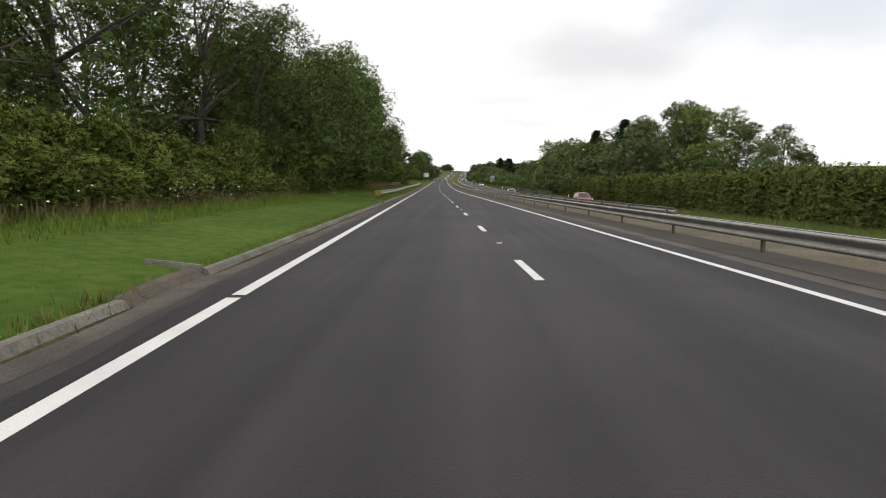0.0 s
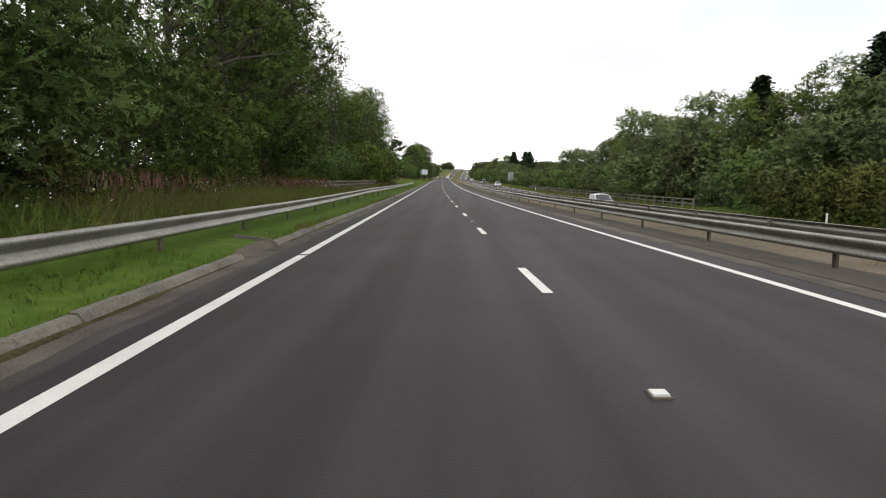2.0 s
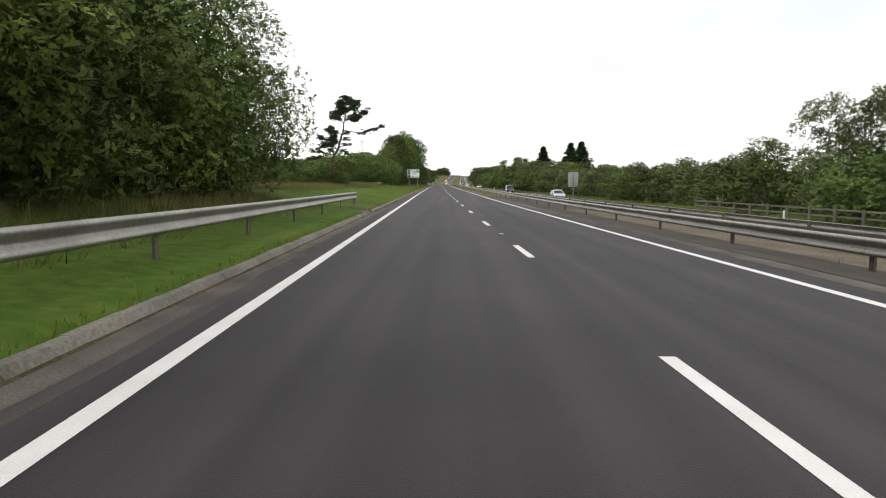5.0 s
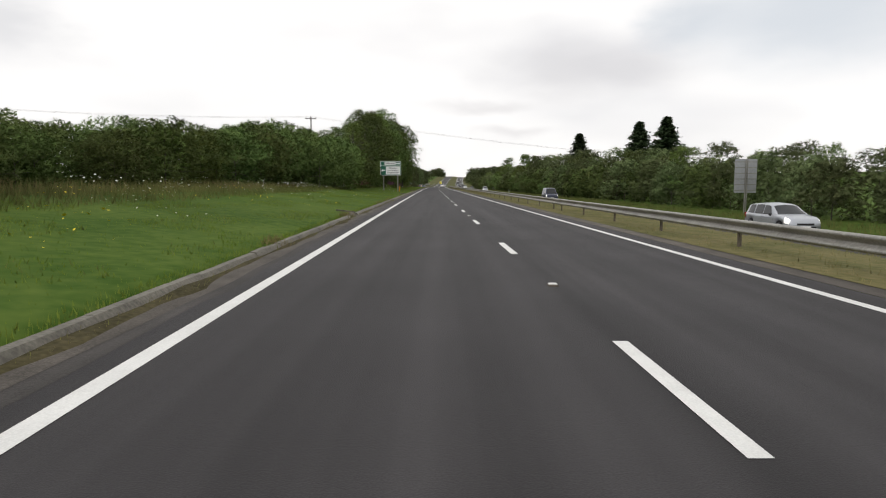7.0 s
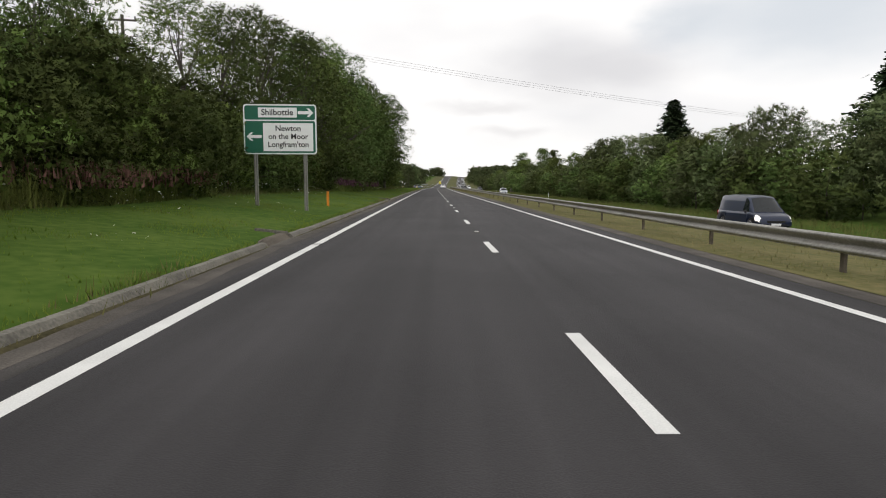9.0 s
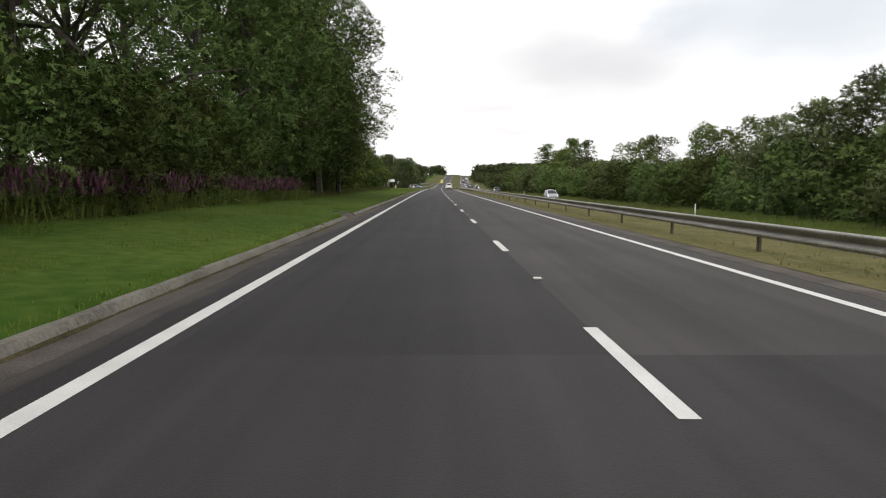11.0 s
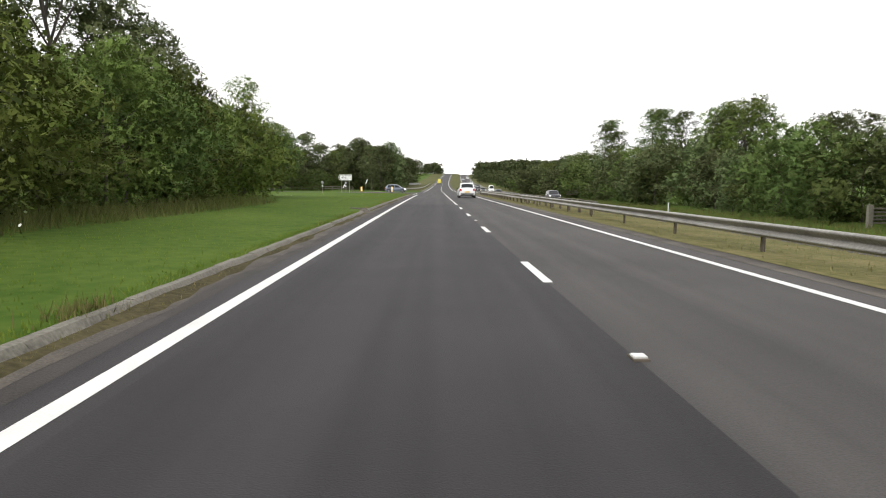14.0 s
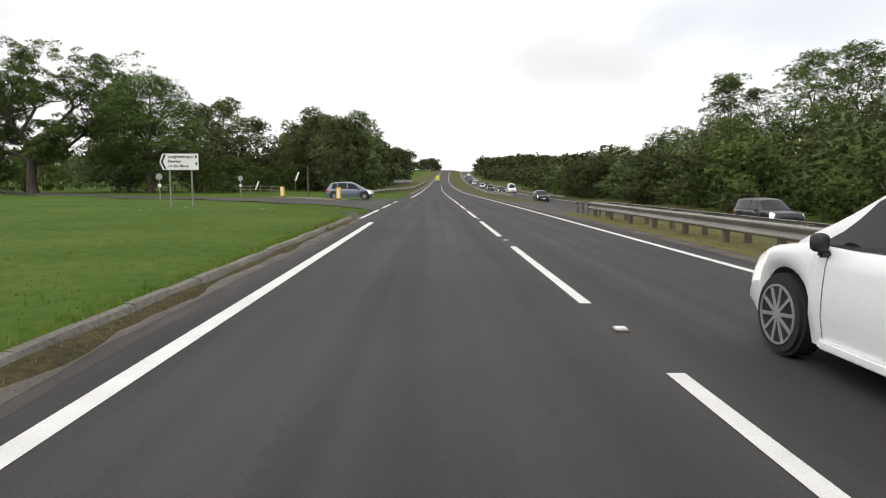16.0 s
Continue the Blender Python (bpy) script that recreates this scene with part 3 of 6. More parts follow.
prev = -9.0
for g in GULLIES:
    channel_silt(prev, min(g - 2.3, 527.5))
    prev = g + 0.1
channel_dust(-9, 528, -2.70, 0.003, M_ASPHALT_DUSTY, "thin grey dust over the asphalt edge")
channel_dust(-9, 528, -2.90, 0.006, M_ASPHALT_EDGE, "pale gritty dust along the road edge")


# ---- crash barriers ----
def barrier(y0, y1, s, top, side, label, spacing=4.7, double=False, depth=0.24, post=(0.05, 0.11)):
    """Corrugated steel beam on posts. side: +1 when the beam faces right."""
    line = s if callable(s) else lambda y: s
    b = empty("crash_barrier", line(y0) + road_x(y0), y0, 0)
    tagged(b, label, "crash barrier")
    ox = line(y0) + road_x(y0)
    ys = frange(y0, y1, 4.7) if y1 - y0 > 5 else [y0, y1]
    w = depth / 0.31
    prof = [(0.0, 0.0), (0.05, 0.004), (0.088, -0.012), (0.1, -0.045), (0.085, -0.075), (0.03, -0.118), (0.006, -0.15), (0.012, -0.175), (0.07, -0.215), (0.098, -0.25), (0.09, -0.28), (0.045, -0.305), (0.0, -0.31)]
    prof = [(a, b * w) for a, b in prof]
    n = len(prof)
    for fs_side in ((side, -side) if double else (side,)):
        vs, fs = [], []
        off = 0.10 * fs_side if double else 0.03 * fs_side
        for y in ys:
            for x, z in prof:
                vs.append((line(y) + road_x(y) + off + fs_side * x - ox, y - y0, land(line(y), y) + (top(y) if callable(top) else top) + z))
        for j in range(len(ys) - 1):
            for i in range(n - 1):
                a = j * n + i
                fs.append((a, a + 1, a + 1 + n, a + n))
        ob = mesh_ob("beam", vs, fs, M_STEEL, b, smooth=True)
        m = ob.modifiers.new("thickness", "SOLIDIFY")
        m.thickness, m.offset = 0.006, 0
    bm = bmesh.new()
    box_bm(bm, (0, 0, -0.5), (post[0], post[1], 1.0))
    me = bpy.data.meshes.new("post")
    bm.to_mesh(me)
    bm.free()
    me.materials.append(M_STEEL_OLD)
    y = y0 + 0.6
    while y < y1:
        ob = new("post", me)
        ob.parent = b
        ob.matrix_basis = pose(line(y) + road_x(y) - ox - 0.03 * side, y - y0, land(line(y), y) + (top(y) if callable(top) else top) - 0.03)
        y += spacing
    return b


barrier(-20.97, 256.0, 6.8, lambda y: 0.555 + 0.065 * smooth(170, 230, y), -1, "weathered galvanised crash barrier on the median", depth=0.29, spacing=4.739)
barrier(256.0, 489.0, 6.8, 0.62, -1, "weathered galvanised crash barrier on the median", depth=0.29)
barrier(489.0, 531.0, 6.8, 0.62, -1, "weathered crash barrier on stout brown posts near the median gap", depth=0.31, spacing=2.4, post=(0.12, 0.15))
barrier(24, 225, 9.3, 0.63, 1, "galvanised crash barrier facing the opposite carriageway", depth=0.29)
barrier(470, 531, 7.5, 0.66, 1, "galvanised crash barrier on the median's far face", depth=0.31, spacing=2.4, post=(0.12, 0.15))
barrier(50.3, 192, -4.45, lambda y: 0.55 + 0.17 * smooth(80, 115, y), 1, "dull galvanised crash barrier on the grass verge", spacing=4.7, depth=0.33)
barrier(571, 760, lambda y: -7.4 + 2.6 * smooth(575, 640, y), 0.62, 1, "pale crash barrier on the verge past the junction", spacing=3.2)
barrier(557, 584, 6.8, 0.62, -1, "short crash barrier beyond the median gap", spacing=2.4)
barrier(604, 1050, 21.2, 0.62, -1, "pale crash barrier on the far side of the opposite carriageway", spacing=9.6)


def barrier_marker(s, y):
    m = empty("barrier_end_marker", *at(s, y))
    tagged(m, "black and yellow chevron marker at the barrier's end", "marker")
    box("post", (0, 0.03, 0.3), (0.06, 0.05, 0.6), M_STEEL_OLD, m, 0.005)
    box("plate", (0, -0.02, 0.42), (0.5, 0.02, 0.52), M_BLACK, m, 0.006)
    for i in range(5):
        # diagonal yellow bands, cut off at the plate's edges
        lo, hi = -0.36 + 0.21 * i, -0.36 + 0.21 * i + 0.105
        poly = [(-0.235, -0.245), (0.235, -0.245), (0.235, 0.245), (-0.235, 0.245)]
        for sign, lim in ((1, lo), (-1, -hi)):
            out = []
            for p, q in zip(poly, poly[1:] + poly[:1]):
                dp, dq = sign * (p[0] + p[1]) - lim, sign * (q[0] + q[1]) - lim
                if dp >= 0:
                    out.append(p)
                if dp * dq < 0:
                    k = dp / (dp - dq)
                    out.append((p[0] + (q[0] - p[0]) * k, p[1] + (q[1] - p[1]) * k))
            poly = out
            if len(poly) < 3:
                break
        if len(poly) >= 3:
            bm = bmesh.new()
            bm.faces.new([bm.verts.new((px, -0.034, 0.42 + pz)) for px, pz in poly])
            part("stripe", bm, M_YELLOW, m)
    return m


barrier_marker(-4.3, 50.0)


def barrier_end(s, y):
    g = empty("crash_barrier", *at(s, y))
    tagged(g, "open steel end frame of the median barrier", "crash barrier")
    for px in (-0.05, 0.75):
        for z in (0.36, 0.56):
            box("rail", (px, 1.3, z), (0.05, 2.6, 0.07), M_STEEL, g, 0.01)
        for k in (0.2, 1.2, 2.3):
            box("post", (px, k, 0.22), (0.08, 0.08, 0.72), M_STEEL_OLD, g, 0.01)
    for k in (0.5, 2.5):
        box("tie", (0.35, k, 0.5), (0.8, 0.05, 0.06), M_STEEL_OLD, g, 0.01)
    return g


barrier_end(6.8, 531.1)


# ---- trees, shrubs and hedges ----


def leaf_cards(pts, size, rng, up=0.35, tri=False):
    """Small folded diamond leaves round the points."""
    n = len(pts)
    a = rng.normal(size=(n, 3))
    a[:, 2] *= 0.7
    a /= np.linalg.norm(a, axis=1)[:, None]
    b = rng.normal(size=(n, 3))
    b[:, 2] += up
    b -= a * (a * b).sum(1)[:, None]
    b /= np.linalg.norm(b, axis=1)[:, None]
    k = np.cross(a, b)
    L = size * 1.2 * rng.uniform(0.6, 1.35, (n, 1))
    W = L * rng.uniform(0.5, 0.8, (n, 1))
    p0, p2 = pts - a * L * 0.5, pts + a * L * 0.5
    mid = pts + k * L * 0.12
    p1, p3 = mid - b * W * 0.5, mid + b * W * 0.5
    vs = np.stack([p0, p1, p2, p3], 1).reshape(-1, 3)
    if tri:
        p1, p3 = p0 - b * W * 0.42, p0 + b * W * 0.42
        vs = np.stack([p1, p2, p3], 1).reshape(-1, 3)
        i = np.arange(n)[:, None] * 3
        return vs, np.concatenate([i, i + 1, i + 2], 1)
    i = np.arange(n)[:, None] * 4
    fs = np.concatenate([i, i + 1, i + 2, i + 3], 1)
    return vs, fs


def facing(vs, fs, want):
    """Turn each leaf so that its face looks the way the foliage swells."""
    p = vs[fs[:, :3]]
    nrm = np.cross(p[:, 1] - p[:, 0], p[:, 2] - p[:, 0])
    back = (nrm * want).sum(1) < 0
    fs = fs.copy()
    fs[back] = fs[back][:, ::-1]
    return fs


def unit(a):
    return a / np.maximum(1e-6, np.linalg.norm(a, axis=1))[:, None]


def np_mesh(name, vs, fs, material, want=None, front=None):
    if want is not None:
        fs = facing(vs, fs, want if front is None else front)
    me = bpy.data.meshes.new(name)
    n, k = len(fs), fs.shape[1]
    me.vertices.add(len(vs))
    me.vertices.foreach_set("co", np.ascontiguousarray(vs, dtype=np.float32).ravel())
    me.loops.add(n * k)
    me.loops.foreach_set("vertex_index", np.ascontiguousarray(fs, dtype=np.int32).ravel())
    me.polygons.add(n)
    me.polygons.foreach_set("loop_start", np.arange(0, n * k, k, dtype=np.int32))
    me.update(calc_edges=True)
    if want is not None:
        me.polygons.foreach_set("use_smooth", np.ones(n, dtype=bool))
        me.normals_split_custom_set(np.repeat(want, k, axis=0).tolist())
    me.materials.append(material)
    return me


def swell(vs, fs, rad, z0, z1, rng, up=0.35):
    """Soft outward directions over a crown, for leaves that shade as one mass."""
    c = vs[fs].mean(1)
    w = np.stack([c[:, 0] / rad, c[:, 1] / rad, 0.9 * (c[:, 2] - (z0 + z1) / 2) / max(0.1, (z1 - z0) / 2) + up], 1)
    return unit(w + rng.normal(size=w.shape) * 0.45)


AWAY = [None]


def clump_points(centres, radii, per, rng, squash=0.8):
    out, away = [], []
    for c, r in zip(centres, radii):
        n = max(6, int(per * r * r))
        d = rng.normal(size=(n, 3))
        d /= np.linalg.norm(d, axis=1)[:, None]
        # most leaves sit on the top and the sides of a clump
        low = (d[:, 2] < -0.25) & (rng.uniform(size=n) < 0.7)
        d[low, 2] *= -1
        away.append(d.copy())
        d *= (rng.uniform(0.3, 1, (n, 1)) ** 0.4) * r
        d[:, 2] *= squash
        out.append(c + d)
    AWAY[0] = np.concatenate(away)
    return np.concatenate(out)


CROWN = {}


def crown_mesh(name, rng, h, base, rad, clumps, per, leaf, material, top=0.75, lump=0.26, tri=False, core=0.06):
    """Crown between base and h: clumps over an uneven egg, thick outside and thin inside."""
    cs, rs = [], []
    ph = rng.uniform(0, 6.28, 4)
    for _ in range(clumps):
        u = rng.uniform(0, 1) ** 0.85
        z = base + (h - base) * u
        env = math.sin(math.pi * min(1, max(0.02, (u * 0.86 + 0.12)))) ** top
        th = rng.uniform(0, 6.283)
        wob = 1 + 0.22 * math.sin(2 * th + ph[0] + 3 * u) + 0.16 * math.sin(3 * th + ph[1] - 5 * u)
        r = rad * env * wob * rng.uniform(0.35, 1.0) ** 0.5
        cs.append((r * math.cos(th), r * math.sin(th), z))
        rs.append(rad * lump * rng.uniform(0.6, 1.3))
    pts = clump_points(np.array(cs), rs, per, rng, 1.0)
    away = AWAY[0]
    pts[:, 2] = np.maximum(pts[:, 2], base * 0.6 + 0.1)
    vs, fs = leaf_cards(pts, leaf, rng, tri=tri)
    if core:
        # thick inner foliage
        k = int(len(pts) * core)
        inner = np.array(cs)[rng.integers(len(cs), size=k)] * np.array([0.62, 0.62, 0.95]) + rng.normal(size=(k, 3)) * rad * 0.12
        v2, f2 = leaf_cards(inner, min(leaf * 2.0, 0.9), rng, tri=tri)
        vs, fs = np.concatenate([vs, v2]), np.concatenate([fs, f2 + len(vs)])
    want = swell(vs, fs, rad, base, h, rng, 0.1)
    want[:len(away)] = unit(0.9 * away + 0.5 * want[:len(away)] + np.array([0, 0, 0.12]))
    me = np_mesh(name, vs, fs, material, want)
    CROWN[me.name] = (vs, fs, want)
    return me, cs


def trunk_mesh(rng, h, r, limbs, targets, split=0.35, bark=None):
    bm = bmesh.new()
    p = Vector((0, 0, -0.2))
    pts = [p]
    for i in range(1, 7):
        pts.append(Vector((rng.normal() * 0.025 * h * i / 6, rng.normal() * 0.025 * h * i / 6, h * 0.86 * i / 6)))
    for i in range(6):
        cyl_bm(bm, pts[i], pts[i + 1], r * (1 - i / 6.6), r * (1 - (i + 1) / 6.6), 6, False)
    for i in range(limbs):
        c = Vector(targets[int(rng.integers(len(targets)))])
        f = min(0.95, max(split, c.z / h * 0.75))
        j = min(5, int(f * 6))
        a = pts[j].lerp(pts[j + 1], f * 6 - j)
        m = a.lerp(c, 0.5) + Vector((0, 0, 0.06 * h * rng.uniform(-0.3, 0.6)))
        rr = r * (1 - f) * 0.6 + 0.015
        cyl_bm(bm, a, m, rr, rr * 0.6, 4, False)
        cyl_bm(bm, m, c, rr * 0.6, rr * 0.15, 3, False)
    me = bpy.data.meshes.new("trunk")
    bm.to_mesh(me)
    bm.free()
    me.materials.append(bark or M_BARK)
    return me


def tree_kind(name, seed, h, base, rad, clumps, per, leaf, material, r, limbs, top=0.75, lump=0.26, tri=False, core=0.06, bark=None):
    rng = np.random.default_rng(seed)
    crown, cs = crown_mesh("crown", rng, h, base, rad, clumps, per, leaf, material, top, lump, tri, core)
    return name, crown, trunk_mesh(rng, h, r, limbs, cs, bark=bark), h


def conifer_kind(name, seed, h, base, rad, leaf, n):
    rng = np.random.default_rng(seed)
    pts, tips = [], []
    for i in range(n):
        u = (i + rng.uniform(0, 1)) / n
        z = base + (h - base) * u
        L = rad * (1 - u) * rng.uniform(0.6, 1.25) + 0.05
        th = rng.uniform(0, 6.283)
        k = 40
        t = rng.uniform(0.15, 1, k)
        q = np.stack([np.cos(th) * L * t, np.sin(th) * L * t, z - 0.30 * L * t + 0.16 * L * t * t], 1) + rng.normal(size=(k, 3)) * np.array([0.13, 0.13, 0.14])
        pts.append(q)
        tips.append((math.cos(th) * L * 0.8, math.sin(th) * L * 0.8, z - 0.15 * L))
    vs, fs = leaf_cards(np.concatenate(pts), leaf, rng, tri=True)
    return name, np_mesh("crown", vs, fs, M_NEEDLE, swell(vs, fs, rad, base, h, rng)), trunk_mesh(rng, h, h * 0.014, 20, tips, 0.15), h


NEAR = [tree_kind("tree", 11, 14, 1.6, 3.9, 112, 58, 0.28, M_LEAF, 0.22, 22, 0.7, 0.24, True, 0.05),
        tree_kind("tree", 12, 16, 2.2, 3.8, 112, 58, 0.28, M_LEAF_LIGHT, 0.25, 22, 0.6, 0.24, True, 0.05),
        tree_kind("tree", 13, 12, 1.0, 3.8, 112, 58, 0.28, M_LEAF, 0.20, 20, 0.75, 0.24, True, 0.05)]
BIRCH = [tree_kind("tree", 21, 14, 3.6, 2.6, 80, 80, 0.26, M_LEAF, 0.13, 22, 0.65, 0.26, True, 0.02, M_BIRCH),
         tree_kind("tree", 22, 13, 3.2, 2.4, 74, 85, 0.26, M_LEAF_LIGHT, 0.12, 22, 0.65, 0.26, True, 0.02, M_BIRCH)]
MID = [tree_kind("tree", 31, 11, 0.3, 3.6, 96, 42, 0.45, M_LEAF_HAZED, 0.18, 8, 0.6, 0.25, True, 0.07),
       tree_kind("tree", 32, 10, 0.2, 3.9, 100, 37, 0.45, M_LEAF_HAZED, 0.18, 8, 0.65, 0.25, True, 0.07),
       tree_kind("tree", 33, 12, 0.4, 3.2, 90, 47, 0.43, M_LEAF_LIGHT, 0.18, 8, 0.55, 0.26, True, 0.07)]
HIGH = [tree_kind("tree", 36, 11, 3.6, 3.5, 70, 46, 0.43, M_LEAF_HAZED, 0.18, 6, 0.5, 0.25, True, 0.06),
        tree_kind("tree", 37, 10, 3.2, 3.8, 72, 40, 0.43, M_LEAF_HAZED, 0.18, 6, 0.55, 0.25, True, 0.06),
        tree_kind("tree", 38, 12, 4.0, 3.1, 66, 50, 0.42, M_LEAF_LIGHT, 0.18, 6, 0.45, 0.26, True, 0.06)]
BIG = tree_kind("tree", 14, 17, 3.0, 5.2, 300, 120, 0.23, M_LEAF, 0.32, 34, 0.6, 0.17, True, 0.1)
SHRUB = [tree_kind("shrub", 41, 4.6, 0.0, 2.3, 56, 66, 0.33, M_LEAF_HAZED, 0.05, 3, 0.5, 0.3, True, 0.05),
         tree_kind("shrub", 42, 4.2, 0.0, 2.4, 56, 62, 0.33, M_LEAF, 0.05, 3, 0.5, 0.3, True, 0.05),
         tree_kind("shrub", 43, 3.4, 0.0, 2.0, 50, 80, 0.28, M_BRAMBLE, 0.04, 2, 0.5, 0.32, True, 0.05)]
THICKET = [tree_kind("shrub", 44, 4.6, 0.0, 2.3, 85, 95, 0.24, M_LEAF_LIGHT, 0.05, 3, 0.5, 0.28, True, 0.03),
           tree_kind("shrub", 45, 4.2, 0.0, 2.4, 85, 90, 0.24, M_LEAF, 0.05, 3, 0.5, 0.28, True, 0.03),
           tree_kind("shrub", 46, 3.6, 0.0, 2.1, 75, 110, 0.22, M_BRAMBLE, 0.04, 2, 0.5, 0.3, True, 0.03)]
SPRUCE = [conifer_kind("conifer_tree", 51, 12, 0.4, 3.9, 0.27, 320)]


def oak_kind(seed):
    """An old oak: short thick trunk, crooked limbs that fork, and small leaf clumps at their ends."""
    rng = np.random.default_rng(seed)
    bm, cs, rs = bmesh.new(), [], []
    cyl_bm(bm, (0.1, 0, -0.3), (0, 0, 1.2), 0.85, 0.62, 12, False)
    cyl_bm(bm, (0, 0, 1.2), (0.2, 0, 5.0), 0.62, 0.52, 12, False)

    def limb(p, q, r, deep):
        n = 4 if deep == 0 else 3
        prev, pr = p, r
        for k in range(1, n + 1):
            c = p.lerp(q, k / n) + Vector(rng.normal(size=3) * (q - p).length * 0.07 * (k < n))
            c.z += 0.10 * (q - p).length * math.sin(math.pi * k / n) * (1 if deep == 0 else 0.3)
            nr = max(0.02, r * (1 - 0.75 * k / n))
            cyl_bm(bm, prev, c, pr, nr, 7 if deep == 0 else 4, False)
            prev, pr = c, nr
            if deep < 2 and k > 1 - deep:
                for _ in range(3 if deep == 0 else 2):
                    L = (q - p).length * rng.uniform(0.28, 0.5)
                    d = ((q - p).normalized() * 0.7 + Vector(rng.normal(size=3) * 0.75)).normalized()
                    limb(c, c + d * L, nr * 0.6, deep + 1)
        for _ in range(2):
            cs.append(tuple(prev + Vector(rng.normal(size=3) * 0.35)))
            rs.append(rng.uniform(0.45, 0.9))

    for x, z in ((-6.8, 5.6), (-5.6, 8.0), (-3.6, 11.2), (-0.8, 14.0), (2.8, 15.8), (6.6, 14.8), (8.8, 12.2), (6.6, 8.6), (4.2, 6.6)):
        limb(Vector((0.2, 0, rng.uniform(3.6, 5.2))), Vector((x, rng.uniform(-4, 4), z)), 0.30, 0)
    me = bpy.data.meshes.new("trunk")
    bm.to_mesh(me)
    bm.free()
    me.materials.append(M_BARK)
    vs, fs = leaf_cards(clump_points(np.array(cs), rs, 120, rng), 0.30, rng, tri=True)
    want = unit(AWAY[0] + 0.4 * swell(vs, fs, 8.0, 3, 17, rng))
    return "oak_tree", np_mesh("crown", vs, fs, M_LEAF, want), me, 16.5


OAK = oak_kind(61)
POPLAR = tree_kind("poplar_tree", 71, 17, 1.0, 2.4, 110, 66, 0.34, M_LEAF, 0.2, 16, 0.5, 0.32, True, 0.05)


def hedge_kind(seed, L, w, h, n, leaf, material):
    """A length of dense hedge with a soft uneven top."""
    rng = np.random.default_rng(seed)
    y = rng.uniform(-L / 2, L / 2, n)
    th = rng.uniform(0, np.pi, n)
    bump = 1 + 0.10 * np.sin(y * 1.7 + seed) + 0.07 * np.sin(y * 4.1 + 2 * seed) + rng.normal(size=n) * 0.05
    rr = rng.uniform(0.55, 1.03, n) ** 0.6
    x = np.sign(np.cos(th)) * np.abs(np.cos(th)) ** 0.6 * w / 2 * rr * bump
    z = np.sin(th) ** 0.5 * h * rr * bump
    vs, fs = leaf_cards(np.stack([x, y, z], 1), leaf, rng, tri=True)
    big = np.stack([rng.normal(size=60) * w * 0.12, rng.uniform(-L / 2, L / 2, 60), rng.uniform(0.1, 0.8, 60) * h], 1)
    v2, f2 = leaf_cards(big, 0.9, rng, tri=True)
    vs, fs = np.concatenate([vs, v2]), np.concatenate([fs, f2 + len(vs)])
    c = vs[fs].mean(1)
    want = unit(np.stack([c[:, 0] / w * 1.6, np.zeros(len(c)), c[:, 2] / h * 0.9 + 0.1], 1) + rng.normal(size=(len(c), 3)) * 0.4)
    return np_mesh("foliage", vs, fs, material, want)


HEDGE_CUT = [hedge_kind(s, 5.2, 2.4, 3.3, 5000, 0.27, M_HEDGE) for s in (3, 4)]
HEDGE_WILD = [hedge_kind(s, 4.2, 2.8, 2.2, 5200, 0.22, M_BRAMBLE) for s in (5, 6)]


def hedge_row(meshes, y0, y1, step, s_of, scale, label, group, category="hedge"):
    rnd = random.Random(int(y0 * 7))
    y, i = y0, 0
    while y < y1:
        s = s_of(y)
        h = new("hedge")
        h.matrix_basis = pose(*at(s, y, -0.15), 0, 0, rnd.choice((0, 180)) + rnd.uniform(-4, 4)) @ Matrix.Diagonal((1, 1, (scale(y) if callable(scale) else scale) * rnd.uniform(0.93, 1.07), 1))
        o = new("foliage", meshes[i % len(meshes)])
        o.parent = h
        tagged(h, label, category, group)
        y, i = y + step, i + 1


def plant(kind, s, y, h, turn, wide=1.0, label="", category="tree", group="", dz=-0.1):
    name, crown, trunk, h0 = kind
    k = h / h0
    x, yy, z = at(s, y, dz)
    t = new(name)
    t.matrix_basis = pose(x, yy, z, 0, 0, turn) @ Matrix.Diagonal((k * wide, k * wide, k, 1))
    for nm, me in (("trunk", trunk), ("crown", crown)):
        o = new(nm, me)
        o.parent = t
    return tagged(t, label, category, group)


def belt(kinds, y0, y1, step, s0, s1, h0, h1, seed, label, group, wide=(0.9, 1.2), category="tree", hs=None):
    """A loose belt of trees along the road; hs: heights along the way."""
    rnd = random.Random(seed)
    y = y0
    while y < y1:
        h = knots(y, hs) * rnd.uniform(0.88, 1.08) if hs else rnd.uniform(h0, h1)
        plant(rnd.choice(kinds), rnd.uniform(s0, s1), y + rnd.uniform(-0.3, 0.3) * step, h, rnd.uniform(0, 360), rnd.uniform(*wide), label, category, group)
        y += step * rnd.uniform(0.8, 1.2)


